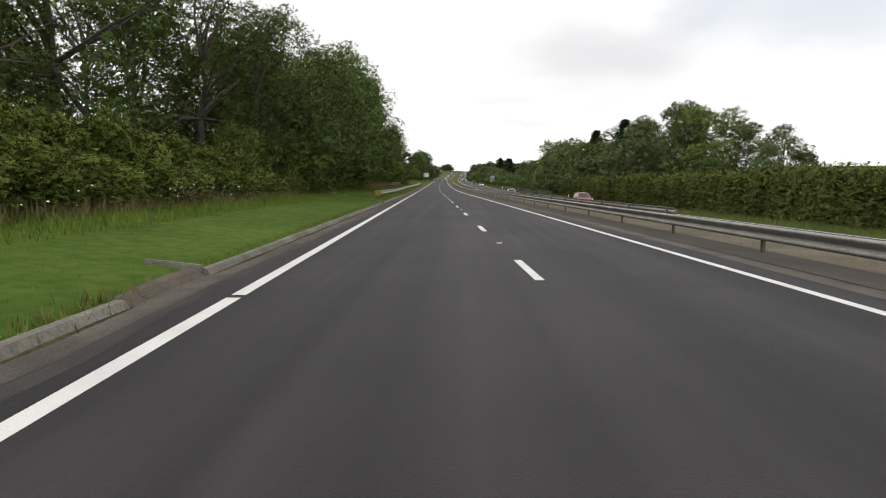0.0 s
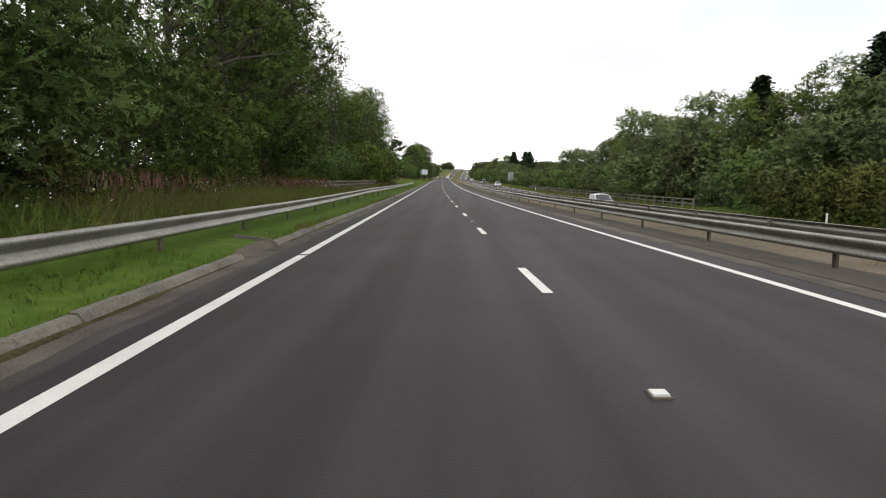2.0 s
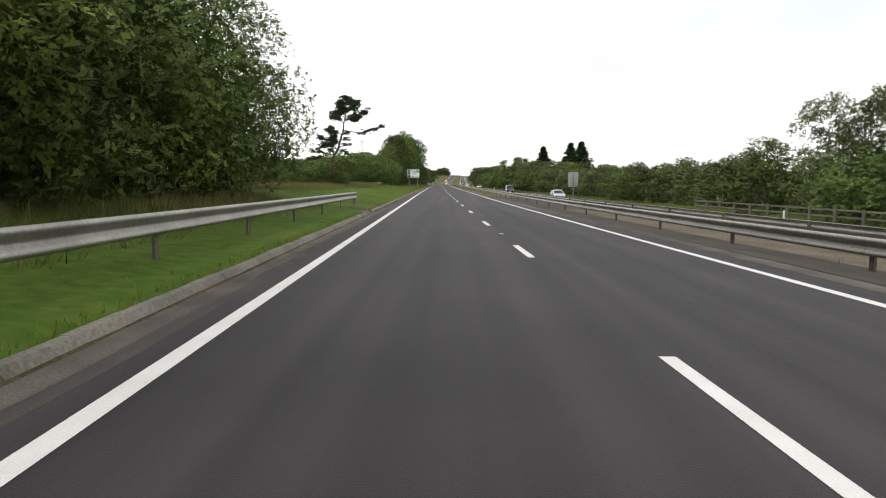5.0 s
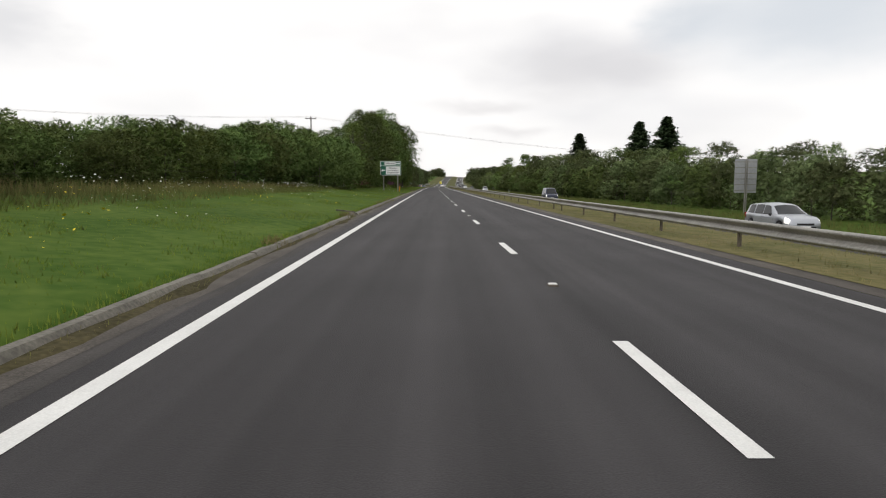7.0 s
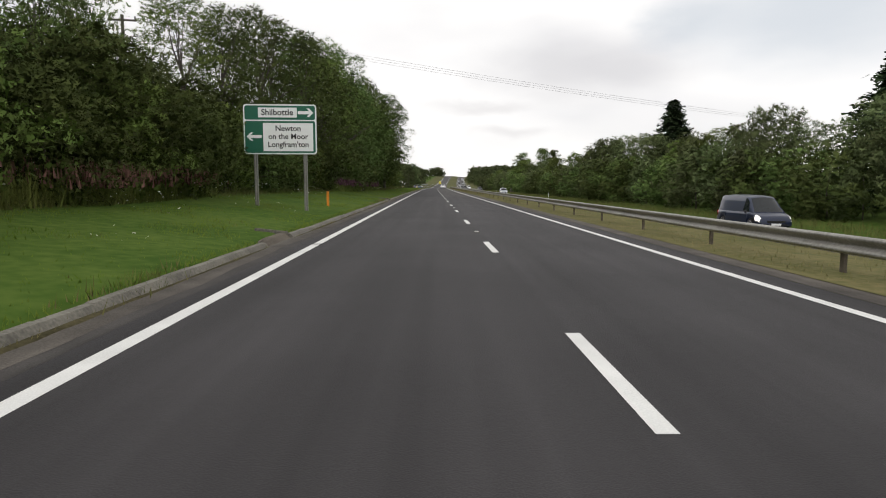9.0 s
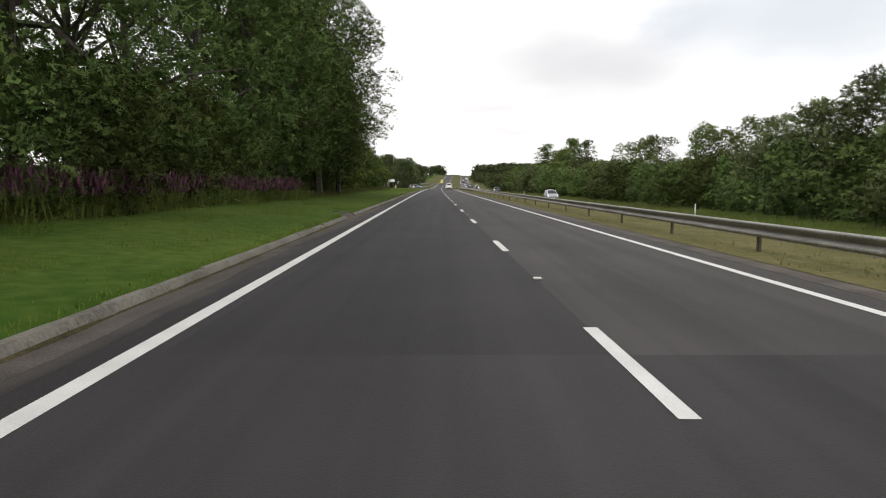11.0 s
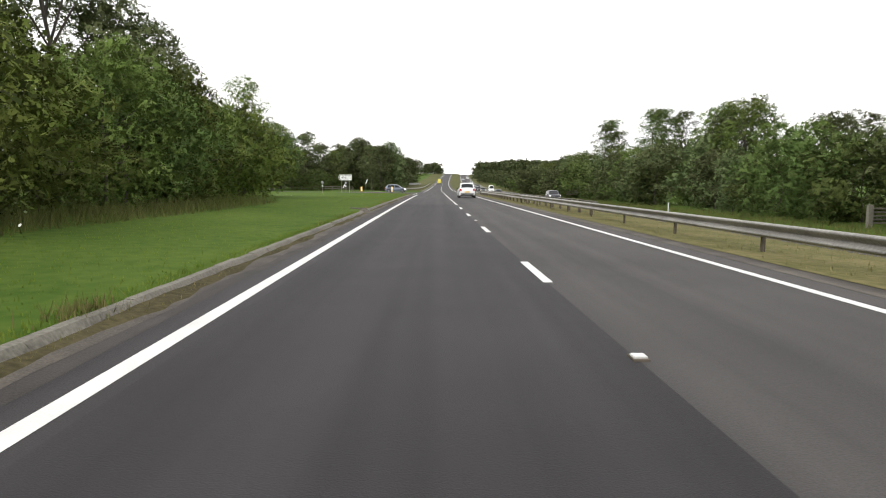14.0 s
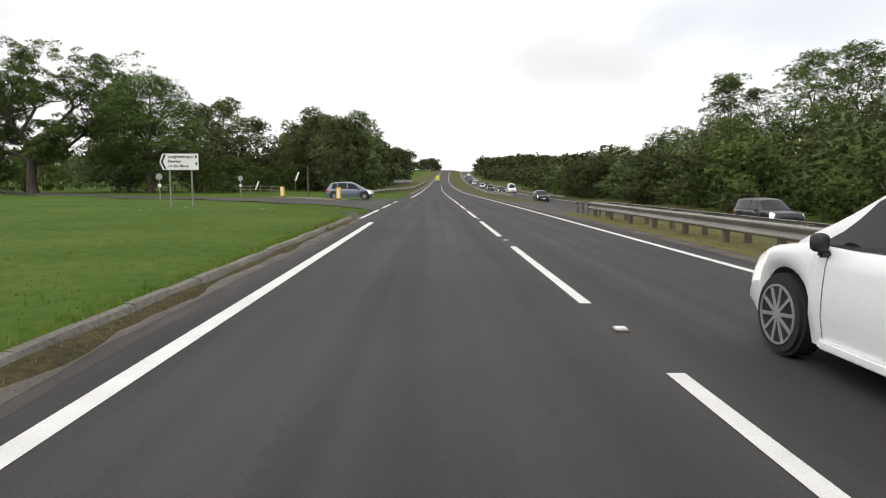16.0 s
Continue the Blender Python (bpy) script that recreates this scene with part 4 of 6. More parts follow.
def undergrowth(kind, y0, y1, step, s0, s1, h0, h1, seed, label, hs=None):
    """Shrubs grown into one mass that cannot be told apart."""
    rnd = random.Random(seed)
    base, faces, want = CROWN[kind[1].name]
    y, vs, fs, ws = y0, [], [], []
    while y < y1:
        h = knots(y, hs) * rnd.uniform(0.88, 1.08) if hs else rnd.uniform(h0, h1)
        k, a, wide = h / kind[3], rnd.uniform(0, 6.283), rnd.uniform(1.05, 1.4)
        rot = np.array([[math.cos(a), math.sin(a), 0], [-math.sin(a), math.cos(a), 0], [0, 0, 1.0]])
        spot = np.array(at(rnd.uniform(s0, s1), y + rnd.uniform(-0.3, 0.3) * step, -0.1))
        fs.append(faces + len(base) * len(vs))
        vs.append((base * np.array([k * wide, k * wide, k])) @ rot + spot)
        ws.append(want @ rot)
        y += step * rnd.uniform(0.8, 1.2)
    me = np_mesh("undergrowth", np.concatenate(vs), np.concatenate(fs), kind[1].materials[0], np.concatenate(ws))
    return tagged(new("undergrowth", me), label, "undergrowth", kind="stuff")


BROAD = "dark green broadleaf roadside tree in full leaf"
LOW = "dense green roadside shrub on the verge"

# left of the road
belt(BIRCH + NEAR[:1], -2, 44, 4.4, -21, -15, 13.5, 16, 1, BROAD, "trees behind the bramble bank")
belt(MID, -2, 40, 5.5, -28, -22.5, 10, 12.5, 35, BROAD, "trees behind the bramble bank")
belt(NEAR, 34, 116, 5.0, -12.5, -10.5, 12, 16, 2, BROAD, "roadside wood", hs=[(34, 12), (60, 12), (75, 16), (116, 17)])
belt(MID, 38, 76, 5.6, -19, -14, 11, 13, 33, BROAD, "roadside wood")
undergrowth(THICKET[1], 44, 82, 3.2, -12.5, -10.8, 5.0, 7.0, 34, "dark green undergrowth below the wood")
belt(THICKET, 33, 112, 3.8, -11.2, -10.0, 3.0, 5.0, 4, LOW, "undergrowth at the wood's edge", category="shrub")
belt(BIRCH, 106, 176, 3.6, -15.5, -12, 13, 16, 5, "slender birch tree with thin light crown", "birches behind the fence")
belt(NEAR, 170, 198, 4.5, -15.5, -13.5, 12.5, 14, 6, BROAD, "birches behind the fence")
belt(MID, 114, 196, 8.5, -22, -17, 10, 13, 67, BROAD, "birches behind the fence")
undergrowth(THICKET[1], 114, 196, 4.4, -14, -11.5, 3.0, 5.0, 7, "dark green undergrowth behind the fence")
for s, y, h in ((-10.2, 157, 14), (-9.8, 162.5, 14.5), (-10.4, 169, 14)):
    plant(NEAR[int(y) % 3], s, y, h, y * 31, 1.0, BROAD, "tree", "birches behind the fence")
belt(THICKET, 154, 194, 3.0, -12.0, -10.2, 5.0, 7.0, 59, "dense grey-green willow shrub past the fence", "willow shrubs", (0.9, 1.2), "shrub")
undergrowth(THICKET[1], 224, 258, 2.6, -20.5, -18.2, 2.6, 3.2, 72, "green growth behind the hedgerow")
undergrowth(THICKET[1], 246, 300, 4.0, -20.5, -18.5, 3.0, 4.4, 71, "green growth behind the hedgerow", [(246, 2.3), (258, 3.4), (275, 4.3), (300, 5.6)])
belt([THICKET[1], THICKET[1], THICKET[1], THICKET[0]], 214, 300, 2.6, -17.0, -14.8, 3.0, 4.4, 8, "thick green hedgerow shrub on the verge", "hedgerow", (1.0, 1.3), "shrub", hs=[(214, 2.1), (240, 2.3), (253, 2.6), (258, 3.6), (275, 4.5), (284, 5.4), (300, 6.2)])
belt(NEAR, 290, 423, 5.0, -13.5, -11, 11, 15.5, 10, BROAD, "wood beyond the direction sign", hs=[(290, 5.5), (304, 7.2), (318, 9.5), (335, 13.5), (345, 15), (385, 16.5), (424, 14.5)])
belt([THICKET[1], THICKET[1], THICKET[1], THICKET[0]], 284, 380, 3.6, -11.2, -9.8, 3.2, 5.2, 12, LOW, "undergrowth of the wood", category="shrub")
undergrowth(THICKET[1], 298, 345, 3.0, -14.5, -12.5, 4.4, 6.0, 73, "dark green undergrowth behind the sign")
belt([THICKET[1], THICKET[1], THICKET[0], THICKET[2]], 410, 474, 3.1, -13.2, -11.7, 4.4, 6.2, 13, LOW, "shrubs along the verge", category="shrub")
belt(NEAR, 472, 493, 4.6, -18, -14.5, 8.2, 9.4, 64, BROAD, "trees before the junction")
belt(MID, 418, 470, 6.5, -19, -14.5, 7.5, 10.5, 14, BROAD, "trees before the junction", hs=[(414, 8), (426, 9), (438, 12), (446, 13), (456, 12.5), (468, 12.5), (478, 9), (500, 7.5)])
belt(THICKET, 470, 494, 3.0, -16.5, -13.5, 4.6, 6.2, 15, LOW, "shrubs along the verge", category="shrub")
undergrowth(THICKET[1], 377, 416, 3.3, -15.5, -13.2, 4.0, 5.5, 69, "dark undergrowth between the trunks")
undergrowth(THICKET[1], 380, 414, 4.0, -12.2, -11.2, 1.5, 2.6, 70, "low dark undergrowth below the trees")
belt(NEAR, 382, 416, 5.5, -11.5, -10.3, 12, 14, 68, BROAD, "wood beyond the direction sign")
plant(NEAR[0], -9.2, 408, 15, 110, 1.1, BROAD, "tree", "wood beyond the direction sign")
plant(BIG, -10.2, 403, 17.5, 30, 1.3, "broad dark roadside tree leaning over the verge")
# beyond the junction
plant(OAK, -70, 582, 19.0, 150, 0.85, "tall sparse old oak tree beside the field", "tree")
plant(OAK, -52.5, 586, 15.6, 0, 1.08, "sparse old oak tree with bare twisting limbs", "tree")
plant(BIG, -38.5, 589, 15.5, 80, 1.5, "broad round dark green tree beside the oak")
belt(MID, 598, 626, 5.5, -50, -34, 13.5, 16.5, 16, BROAD, "trees behind the junction")
belt(MID, 612, 705, 4.6, -36, -20, 12, 14, 17, BROAD, "trees behind the junction")
belt(MID, 594, 640, 4.2, -19, -11.5, 13, 16, 58, BROAD, "trees along the climb", hs=[(594, 10.5), (640, 11.5)])
undergrowth(THICKET[1], 588, 700, 6.0, -40, -16, 3.5, 5, 19, "dark green undergrowth behind the junction")
belt(MID, 585, 625, 4.5, -70, -54, 5, 7, 20, BROAD, "trees behind the junction")

# right of the opposite carriageway
RIGHT = [(58, 11), (98, 8.3), (112, 8.4), (122, 10), (128, 10.5), (140, 9.4), (149, 11.8), (156, 12.2), (163, 8.6), (168, 9.6), (182, 9.8), (190, 6.8), (202, 8.8), (210, 8.2), (216, 5.6), (225, 4.8), (265, 5.0), (300, 6.4), (330, 7.6), (380, 9.0), (432, 8.5), (446, 6), (460, 6), (478, 7), (496, 7), (504, 11), (515, 11), (526, 8), (548, 7.5)]
hedge_row(HEDGE_CUT, 20, 108, 3.8, lambda y: 24.4, 0.98, "clipped green hawthorn hedge beside the road", "roadside hedge")
belt(MID, 60, 118, 4.4, 34, 40, 11.5, 14, 22, BROAD, "trees behind the hedge", hs=[(60, 4.5), (67, 6), (72, 8.5), (80, 11.6), (118, 13)])
belt(MID, 20, 50, 6, 50, 60, 9, 11, 37, BROAD, "trees behind the hedge")
belt(HIGH, 98, 470, 4.6, 28, 33, 8.5, 12, 23, BROAD, "trees across the road", hs=RIGHT)
belt(SHRUB[:2], 106, 480, 3.2, 25.4, 27.8, 4, 6, 24, LOW, "shrubs across the road", category="shrub", hs=[(106, 6), (160, 5), (225, 3.9), (265, 4.0), (300, 4.8), (380, 5.5), (420, 4.6), (480, 5)])
for s, y, h in ((34.5, 113, 13.2), (36, 119, 10.8), (33.5, 129, 12.6), (37, 321, 12.3), (37, 334, 12.8), (37, 380, 14.4)):
    plant(SPRUCE[0], s, y, h, s * 40 + y, 1.75, "dark pointed conifer standing above the shrubs", "conifer", "conifers across the road")
belt(HIGH, 470, 548, 4.2, 30, 38, 9, 13, 27, BROAD, "trees across the junction", hs=RIGHT)
belt(HIGH, 545, 640, 4.2, 28, 36, 6.5, 9, 28, BROAD, "trees across the junction")
belt(SHRUB[:2], 480, 640, 3.6, 25, 29, 4.5, 6.5, 38, LOW, "shrubs across the road", category="shrub")
for i, (s, y, h) in enumerate(((50, 578, 19), (52, 590, 20.5), (54, 598, 20), (57, 592, 18.5), (41, 592, 17.5), (44, 597, 19), (42.5, 586, 15), (57, 584, 19))):
    plant(POPLAR, s, y, h * 0.93, 50 * i, 1.45, "tall light green poplar tree", "tree", "poplars across the junction")


def far_wood(name, y0, y1, s0, s1, n, h0, h1, seed, label, leaf=1.8, per=2.4):
    """Far woods up the hill: crowns of leaf clumps in one mesh."""
    rng = np.random.default_rng(seed)
    cs, rs = [], []
    for _ in range(n):
        y, s, h = rng.uniform(y0, y1), rng.uniform(s0, s1), rng.uniform(h0, h1)
        x, yy, z = at(s, y)
        for k in range(7):
            cs.append((x + rng.normal() * h * 0.2, yy + rng.normal() * h * 0.2, z + h * rng.uniform(0.1, 0.9)))
            rs.append(h * 0.22)
    pts = clump_points(np.array(cs), rs, per, rng)
    vs, fs = leaf_cards(pts, leaf, rng, tri=True)
    want = unit(AWAY[0] + rng.normal(size=(len(fs), 3)) * 0.2 + np.array([0, -0.25, 0.15]))
    return tagged(new(name, np_mesh(name, vs, fs, M_LEAF_FAR, want)), label, "wood", kind="stuff")


far_wood("far_wood", 640, 1000, 26, 36, 90, 5.5, 8, 87, "dark wood across the climbing road", 0.75, 14)
far_wood("far_wood", 638, 755, -20, -11.5, 34, 10.5, 12.5, 88, "dark wood beside the climbing road", 0.75, 11)
far_wood("far_wood", 80, 120, -23, -18, 9, 6, 8, 89, "trees deeper in the wood", 0.55, 16)
far_wood("far_wood", 112, 196, -26, -20, 14, 5, 7.5, 90, "trees deeper in the wood", 0.55, 16)
far_wood("far_wood", 262, 280, -25, -19.5, 14, 2.8, 4.0, 95, "dark growth behind the hedgerow", 0.35, 30)
far_wood("far_wood", 280, 312, -25, -18.5, 20, 4.2, 6.0, 96, "dark growth behind the hedgerow", 0.35, 30)
far_wood("far_wood", 304, 340, -18, -13.5, 16, 4.6, 6.4, 97, "dark growth behind the sign", 0.35, 30)
far_wood("far_wood", 336, 414, -22, -17, 15, 6, 9, 91, "trees deeper in the wood", 0.55, 16)
far_wood("far_wood", 800, 1060, -60, -30, 120, 5, 8, 81, "dark far wood beside the climbing road")
far_wood("far_wood", 1050, 1085, -24, -7, 16, 8, 11, 86, "clump of trees beside the road at the crest")
far_wood("far_wood", 1080, 1250, -160, -9, 60, 9, 12, 82, "distant trees on the crest")
far_wood("far_wood", 930, 1150, 32, 150, 200, 10, 14, 92, "wooded ridge across the climbing road")
far_wood("far_wood", 1115, 1150, 24, 80, 26, 4, 6.5, 93, "low bushes along the crest", 1.2, 5)
far_wood("far_wood", 1115, 1150, -60, -6, 26, 4, 6.5, 94, "low bushes along the crest", 1.2, 5)
far_wood("far_wood", 1000, 1200, 28, 90, 120, 6, 9, 83, "dark far wood across the climbing road")
far_wood("far_wood", 700, 1200, 60, 260, 260, 9, 13, 84, "distant woods on the hillside")
far_wood("far_wood", 650, 1200, -260, -60, 260, 9, 13, 85, "distant woods on the hillside")

# bramble bank at the start, with low clumps farther on
hedge_row(HEDGE_WILD, -6, 33, 2.9, lambda y: -10.8, lambda y: 1.32 - 0.014 * max(0, y), "bramble and nettle thicket on the grassy bank", "bramble bank")
hedge_row(HEDGE_WILD, -5, 33, 2.9, lambda y: -9.6, lambda y: 0.74 - 0.008 * max(0, y), "low bramble and nettle thicket on the grassy bank", "bramble bank")
belt([THICKET[2]], 36, 112, 3.6, -9.8, -8.8, 0.9, 1.5, 32, "low bramble clump below the trees", "brambles", (1.2, 1.6), "shrub")


# ---- vehicles ----
def build_car(name, L, W, Ht, paint, style, label, category="car", wheel=0.32, alloy=True):
    """A car along +y with its nose at +y, standing on z = 0."""
    top = empty(name, 0, 0, 0)
    tagged(top, label, category)
    body_top = style["belt"]
    roof = style["roof"]
    u_r, u_f = style.get("axles", (0.19, 0.81))
    arch = wheel + 0.07

    def hw(u):
        e = abs(2 * u - 1)
        return W / 2 * (1 - 0.16 * e ** 5)

    def zb(u):
        y = (u - 0.5) * L
        z = 0.20 + 0.10 * max(0, (abs(2 * u - 1) - 0.86) / 0.14)
        for ua in (u_r, u_f):
            d = y - (ua - 0.5) * L
            if abs(d) < arch:
                z = max(z, wheel + math.sqrt(arch * arch - d * d) - 0.02)
        return z

    def section(u):
        """Half outline of the body across the car at u: from the sill up to the middle of the top."""
        w, b, t = hw(u), zb(u), knots(u, body_top) * Ht
        b = min(b, t - 0.05)
        e = max(0, (abs(2 * u - 1) - 0.93) / 0.07)
        t -= 0.10 * e * e
        return [(w * 0.95, b), (w * 1.0, b + 0.3 * (t - b)), (w * 1.0, b + 0.55 * (t - b)), (w * 0.985, b + 0.8 * (t - b)), (w * 0.955, t - 0.02), (w * 0.90, t), (w * 0.5, t + 0.02)]

    us = sorted(set([i / 60 for i in range(61)] + [u_r + k * arch / L for k in (-1, -0.98, 0.98, 1)] + [u_f + k * arch / L for k in (-1, -0.98, 0.98, 1)]))
    rows = []
    for u in us:
        half = section(u)
        rows.append([(-x, (u - 0.5) * L, z) for x, z in half] + [(0, (u - 0.5) * L, half[-1][1] + 0.008)] + [(x, (u - 0.5) * L, z) for x, z in half[::-1]])
    n = len(rows[0])
    vs = [p for r in rows for p in r]
    fs = [(j * n + i, j * n + i + 1, (j + 1) * n + i + 1, (j + 1) * n + i) for j in range(len(rows) - 1) for i in range(n - 1)]
    fs += [tuple(range(n - 1, -1, -1)), tuple(range((len(rows) - 1) * n, len(rows) * n))]
    body = mesh_ob("body", vs, fs, paint, top, smooth=True)
    box("underbody", (0, 0, 0.36), (W * 0.84, L * 0.9, 0.3), M_BLACK, top, 0.02)
    # cabin
    r0, r1 = roof[0][0], roof[-1][0]
    cu = [r0 + (r1 - r0) * i / 28 for i in range(29)]

    def cab(u, f, out=0.0):
        """Point on the cabin's side: f from 0 at the waist to 1 at the roof's edge, to 2 at its middle."""
        zt, zw = knots(u, roof) * Ht, knots(u, body_top) * Ht - 0.015
        zt = max(zt, zw + 0.001)
        lean = 0.22 * (zt - zw) / (0.42 * Ht)
        w0 = hw(u) * 0.915
        w1 = w0 * (1 - lean)
        if f <= 1:
            k = f
            return (w0 + (w1 - w0) * k + out, zw + (zt - 0.05 * min(1, (zt - zw) * 4) - zw) * k + out * 0.3)
        k = f - 1
        return (w1 * (1 - k) + out * (1 - k), zt - 0.05 * min(1, (zt - zw) * 4) * (1 - k) ** 2 + 0.02 * k * min(1, (zt - zw) * 4) + out)

    fr = (0, 0.33, 0.66, 1, 1.15, 1.4, 1.7, 2)
    rows = []
    for u in cu:
        p = [cab(u, f) for f in fr]
        y = (u - 0.5) * L
        rows.append([(-x, y, z) for x, z in p] + [(x, y, z) for x, z in p[-2::-1]])
    n = len(rows[0])
    vs = [p for r in rows for p in r]
    fs = [(j * n + i, j * n + i + 1, (j + 1) * n + i + 1, (j + 1) * n + i) for j in range(len(rows) - 1) for i in range(n - 1)]
    fs += [tuple(range(n - 1, -1, -1)), tuple(range((len(rows) - 1) * n, len(rows) * n))]
    mesh_ob("cabin", vs, fs, paint, top, smooth=True)

    def pane(pname, ua, ub, fa, fb, side, material=M_GLASS, out=0.008, slant=(0, 0)):
        vs, fs = [], []
        nu, nf = 7, 5
        for j in range(nu):
            for i in range(nf):
                f = fa + (fb - fa) * i / (nf - 1)
                ka, kb = ua + slant[0] * min(f, 1), ub + slant[1] * min(f, 1)
                u = ka + (kb - ka) * j / (nu - 1)
                x, z = cab(u, f, out)
                vs.append((side * x, (u - 0.5) * L, z))
        for j in range(nu - 1):
            for i in range(nf - 1):
                a = j * nf + i
                fs.append((a, a + 1, a + 1 + nf, a + nf))
        return mesh_ob(pname, vs, fs, material, top, smooth=True)

    def screen(pname, ua, ub):
        vs, fs = [], []
        ff = (0.9, 1.1, 1.4, 1.7, 2)
        nu = 7
        for j in range(nu):
            u = ua + (ub - ua) * j / (nu - 1)
            p = [cab(u, f, 0.012) for f in ff]
            y = (u - 0.5) * L
            vs += [(-x * 0.93, y, z) for x, z in p] + [(x * 0.93, y, z) for x, z in p[-2::-1]]
        m = 2 * len(ff) - 1
        for j in range(nu - 1):
            for i in range(m - 1):
                a = j * m + i
                fs.append((a, a + 1, a + 1 + m, a + m))
        return mesh_ob(pname, vs, fs, M_GLASS, top, smooth=True)

    for side in (-1, 1):
        for ua, ub, sl in style["panes"]:
            pane("side_window", ua, ub, 0.10, 0.92, side, slant=sl)
            pane("window_trim", ua, ub, 0.03, 0.10, side, M_TRIM, 0.010, sl)
    screen("windscreen", *style["front"])
    if style.get("rear"):
        screen("rear_window", *style["rear"])
    # wheels
    for side in (-1, 1):
        for ua in (u_r, u_f):
            c = (side * (W / 2 - 0.115), (ua - 0.5) * L, wheel)
            bm = bmesh.new()
            cyl_bm(bm, (-0.105, 0, 0), (0.105, 0, 0), wheel, wheel, 28)
            es = [e for e in bm.edges if len(e.link_faces) == 2 and any(len(f.verts) > 6 for f in e.link_faces)]
            bmesh.ops.bevel(bm, geom=es, offset=0.03, segments=2, affect="EDGES")
            t = part("wheel", bm, M_TYRE, top)
            t.matrix_basis = pose(*c)
            bm = bmesh.new()
            s1 = side * 0.106
            cyl_bm(bm, (s1 - side * 0.03, 0, 0), (s1 + side * 0.001, 0, 0), wheel * 0.70, wheel * 0.70, 28)
            part("rim_well", bm, M_BLACK, t)
            bm = bmesh.new()
            cyl_bm(bm, (s1 - side * 0.01, 0, 0), (s1 + side * 0.012, 0, 0), wheel * 0.17, wheel * 0.13, 12)
            for k in range(10):
                rot = Matrix.Rotation(k * math.pi / 5 + 0.2, 4, "X")
                box_bm(bm, rot @ Vector((s1 + side * 0.002, 0, wheel * 0.41)), (0.016, wheel * 0.085, wheel * 0.60), 0, rot)
            for k in range(28):
                rot = Matrix.Rotation(k * math.pi / 14, 4, "X")
                box_bm(bm, rot @ Vector((s1 + side * 0.002, 0, wheel * 0.70)), (0.02, wheel * 0.17, wheel * 0.05), 0, rot)
            part("rim", bm, M_ALLOY, t, "spoked alloy rim")
    # lamps, mirrors, grille, plates
    nose, tail = L / 2, -L / 2
    zf, zr = knots(0.97, body_top) * Ht, knots(0.03, body_top) * Ht
    for side in (-1, 1):
        for nm, ua, ub, material, lb in (("headlight", 0.905, 0.982, M_LAMP, "clear headlight"), ("tail_light", 0.012, 0.06, M_REDLAMP, "red tail light")):
            vs, fs = [], []
            for j in range(6):
                u = ua + (ub - ua) * j / 5
                sec = section(u)
                vs += [(side * (px + 0.008), (u - 0.5) * L, pz + 0.004) for px, pz in sec[2:6]]
            for j in range(5):
                for i in range(3):
                    q = j * 4 + i
                    fs.append((q, q + 1, q + 5, q + 4))
            mesh_ob(nm, vs, fs, material, top, lb, True)
        um = min(style["front"]) + style.get("mirror", 0.02)
        zm = knots(um, body_top) * Ht
        bm = bmesh.new()
        bmesh.ops.create_icosphere(bm, subdivisions=2, radius=1.0)
        for v in bm.verts:
            v.co = Vector([math.copysign(abs(c) ** 0.65, c) for c in v.co])
            v.co = Vector((v.co.x * 0.058 + side * (W / 2 + 0.035), v.co.y * 0.055 + (um - 0.5) * L + 0.13, v.co.z * 0.068 + zm + 0.03))
        for f in bm.faces:
            f.smooth = True
        part("wing_mirror", bm, M_TRIM, top, "black wing mirror")
        box("mirror_foot", (side * (W / 2 - 0.005), (um - 0.5) * L + 0.13, zm - 0.05), (0.09, 0.05, 0.05), M_TRIM, top, 0.015)
        box("sill", (side * (W / 2 - 0.02), 0, 0.23), (0.05, L * 0.44, 0.07), paint, top, 0.015)
        for uh in style["handles"]:
            box("door_handle", (side * (hw(uh) + 0.002), (uh - 0.5) * L, knots(uh, body_top) * Ht - 0.13), (0.035, 0.19, 0.03), paint, top, 0.012)
        for us_ in style["seams"]:
            w, b_, t_ = hw(us_), zb(us_), knots(us_, body_top) * Ht
            prof = [(w * 0.97, b_ + 0.05), (w * 1.0, b_ + 0.3 * (t_ - b_)), (w * 1.0, b_ + 0.55 * (t_ - b_)), (w * 0.985, b_ + 0.8 * (t_ - b_)), (w * 0.955, t_ - 0.02)]
            y_ = (us_ - 0.5) * L
            vs = [(side * (px + 0.002), y_ + dy, pz) for px, pz in prof for dy in (-0.004, 0.004)]
            mesh_ob("door_seam", vs, [(2 * i, 2 * i + 1, 2 * i + 3, 2 * i + 2) for i in range(4)], M_BLACK, top)
    for side in (-1, 1):
        box("tail_light", (side * W * 0.37, tail + 0.03, zr - 0.10), (0.22, 0.09, 0.2), M_REDLAMP, top, 0.02, "red tail light")
    box("rear_bumper", (0, tail + 0.02, 0.40), (W * 0.74, 0.08, 0.18), M_TRIM, top, 0.03)
    box("grille", (0, nose - 0.02, zf - 0.24), (W * 0.5, 0.06, 0.13), M_BLACK, top, 0.02)
    box("front_bumper_intake", (0, nose - 0.02, 0.36), (W * 0.62, 0.06, 0.12), M_BLACK, top, 0.02)
    box("number_plate", (0, nose + 0.012, zf - 0.37), (0.52, 0.014, 0.11), M_SIGN_WHITE, top, 0.003, "plain white plate")
    box("number_plate", (0, tail - 0.012, zr - 0.30), (0.52, 0.014, 0.11), M_YELLOW, top, 0.003, "plain yellow plate")
    return top


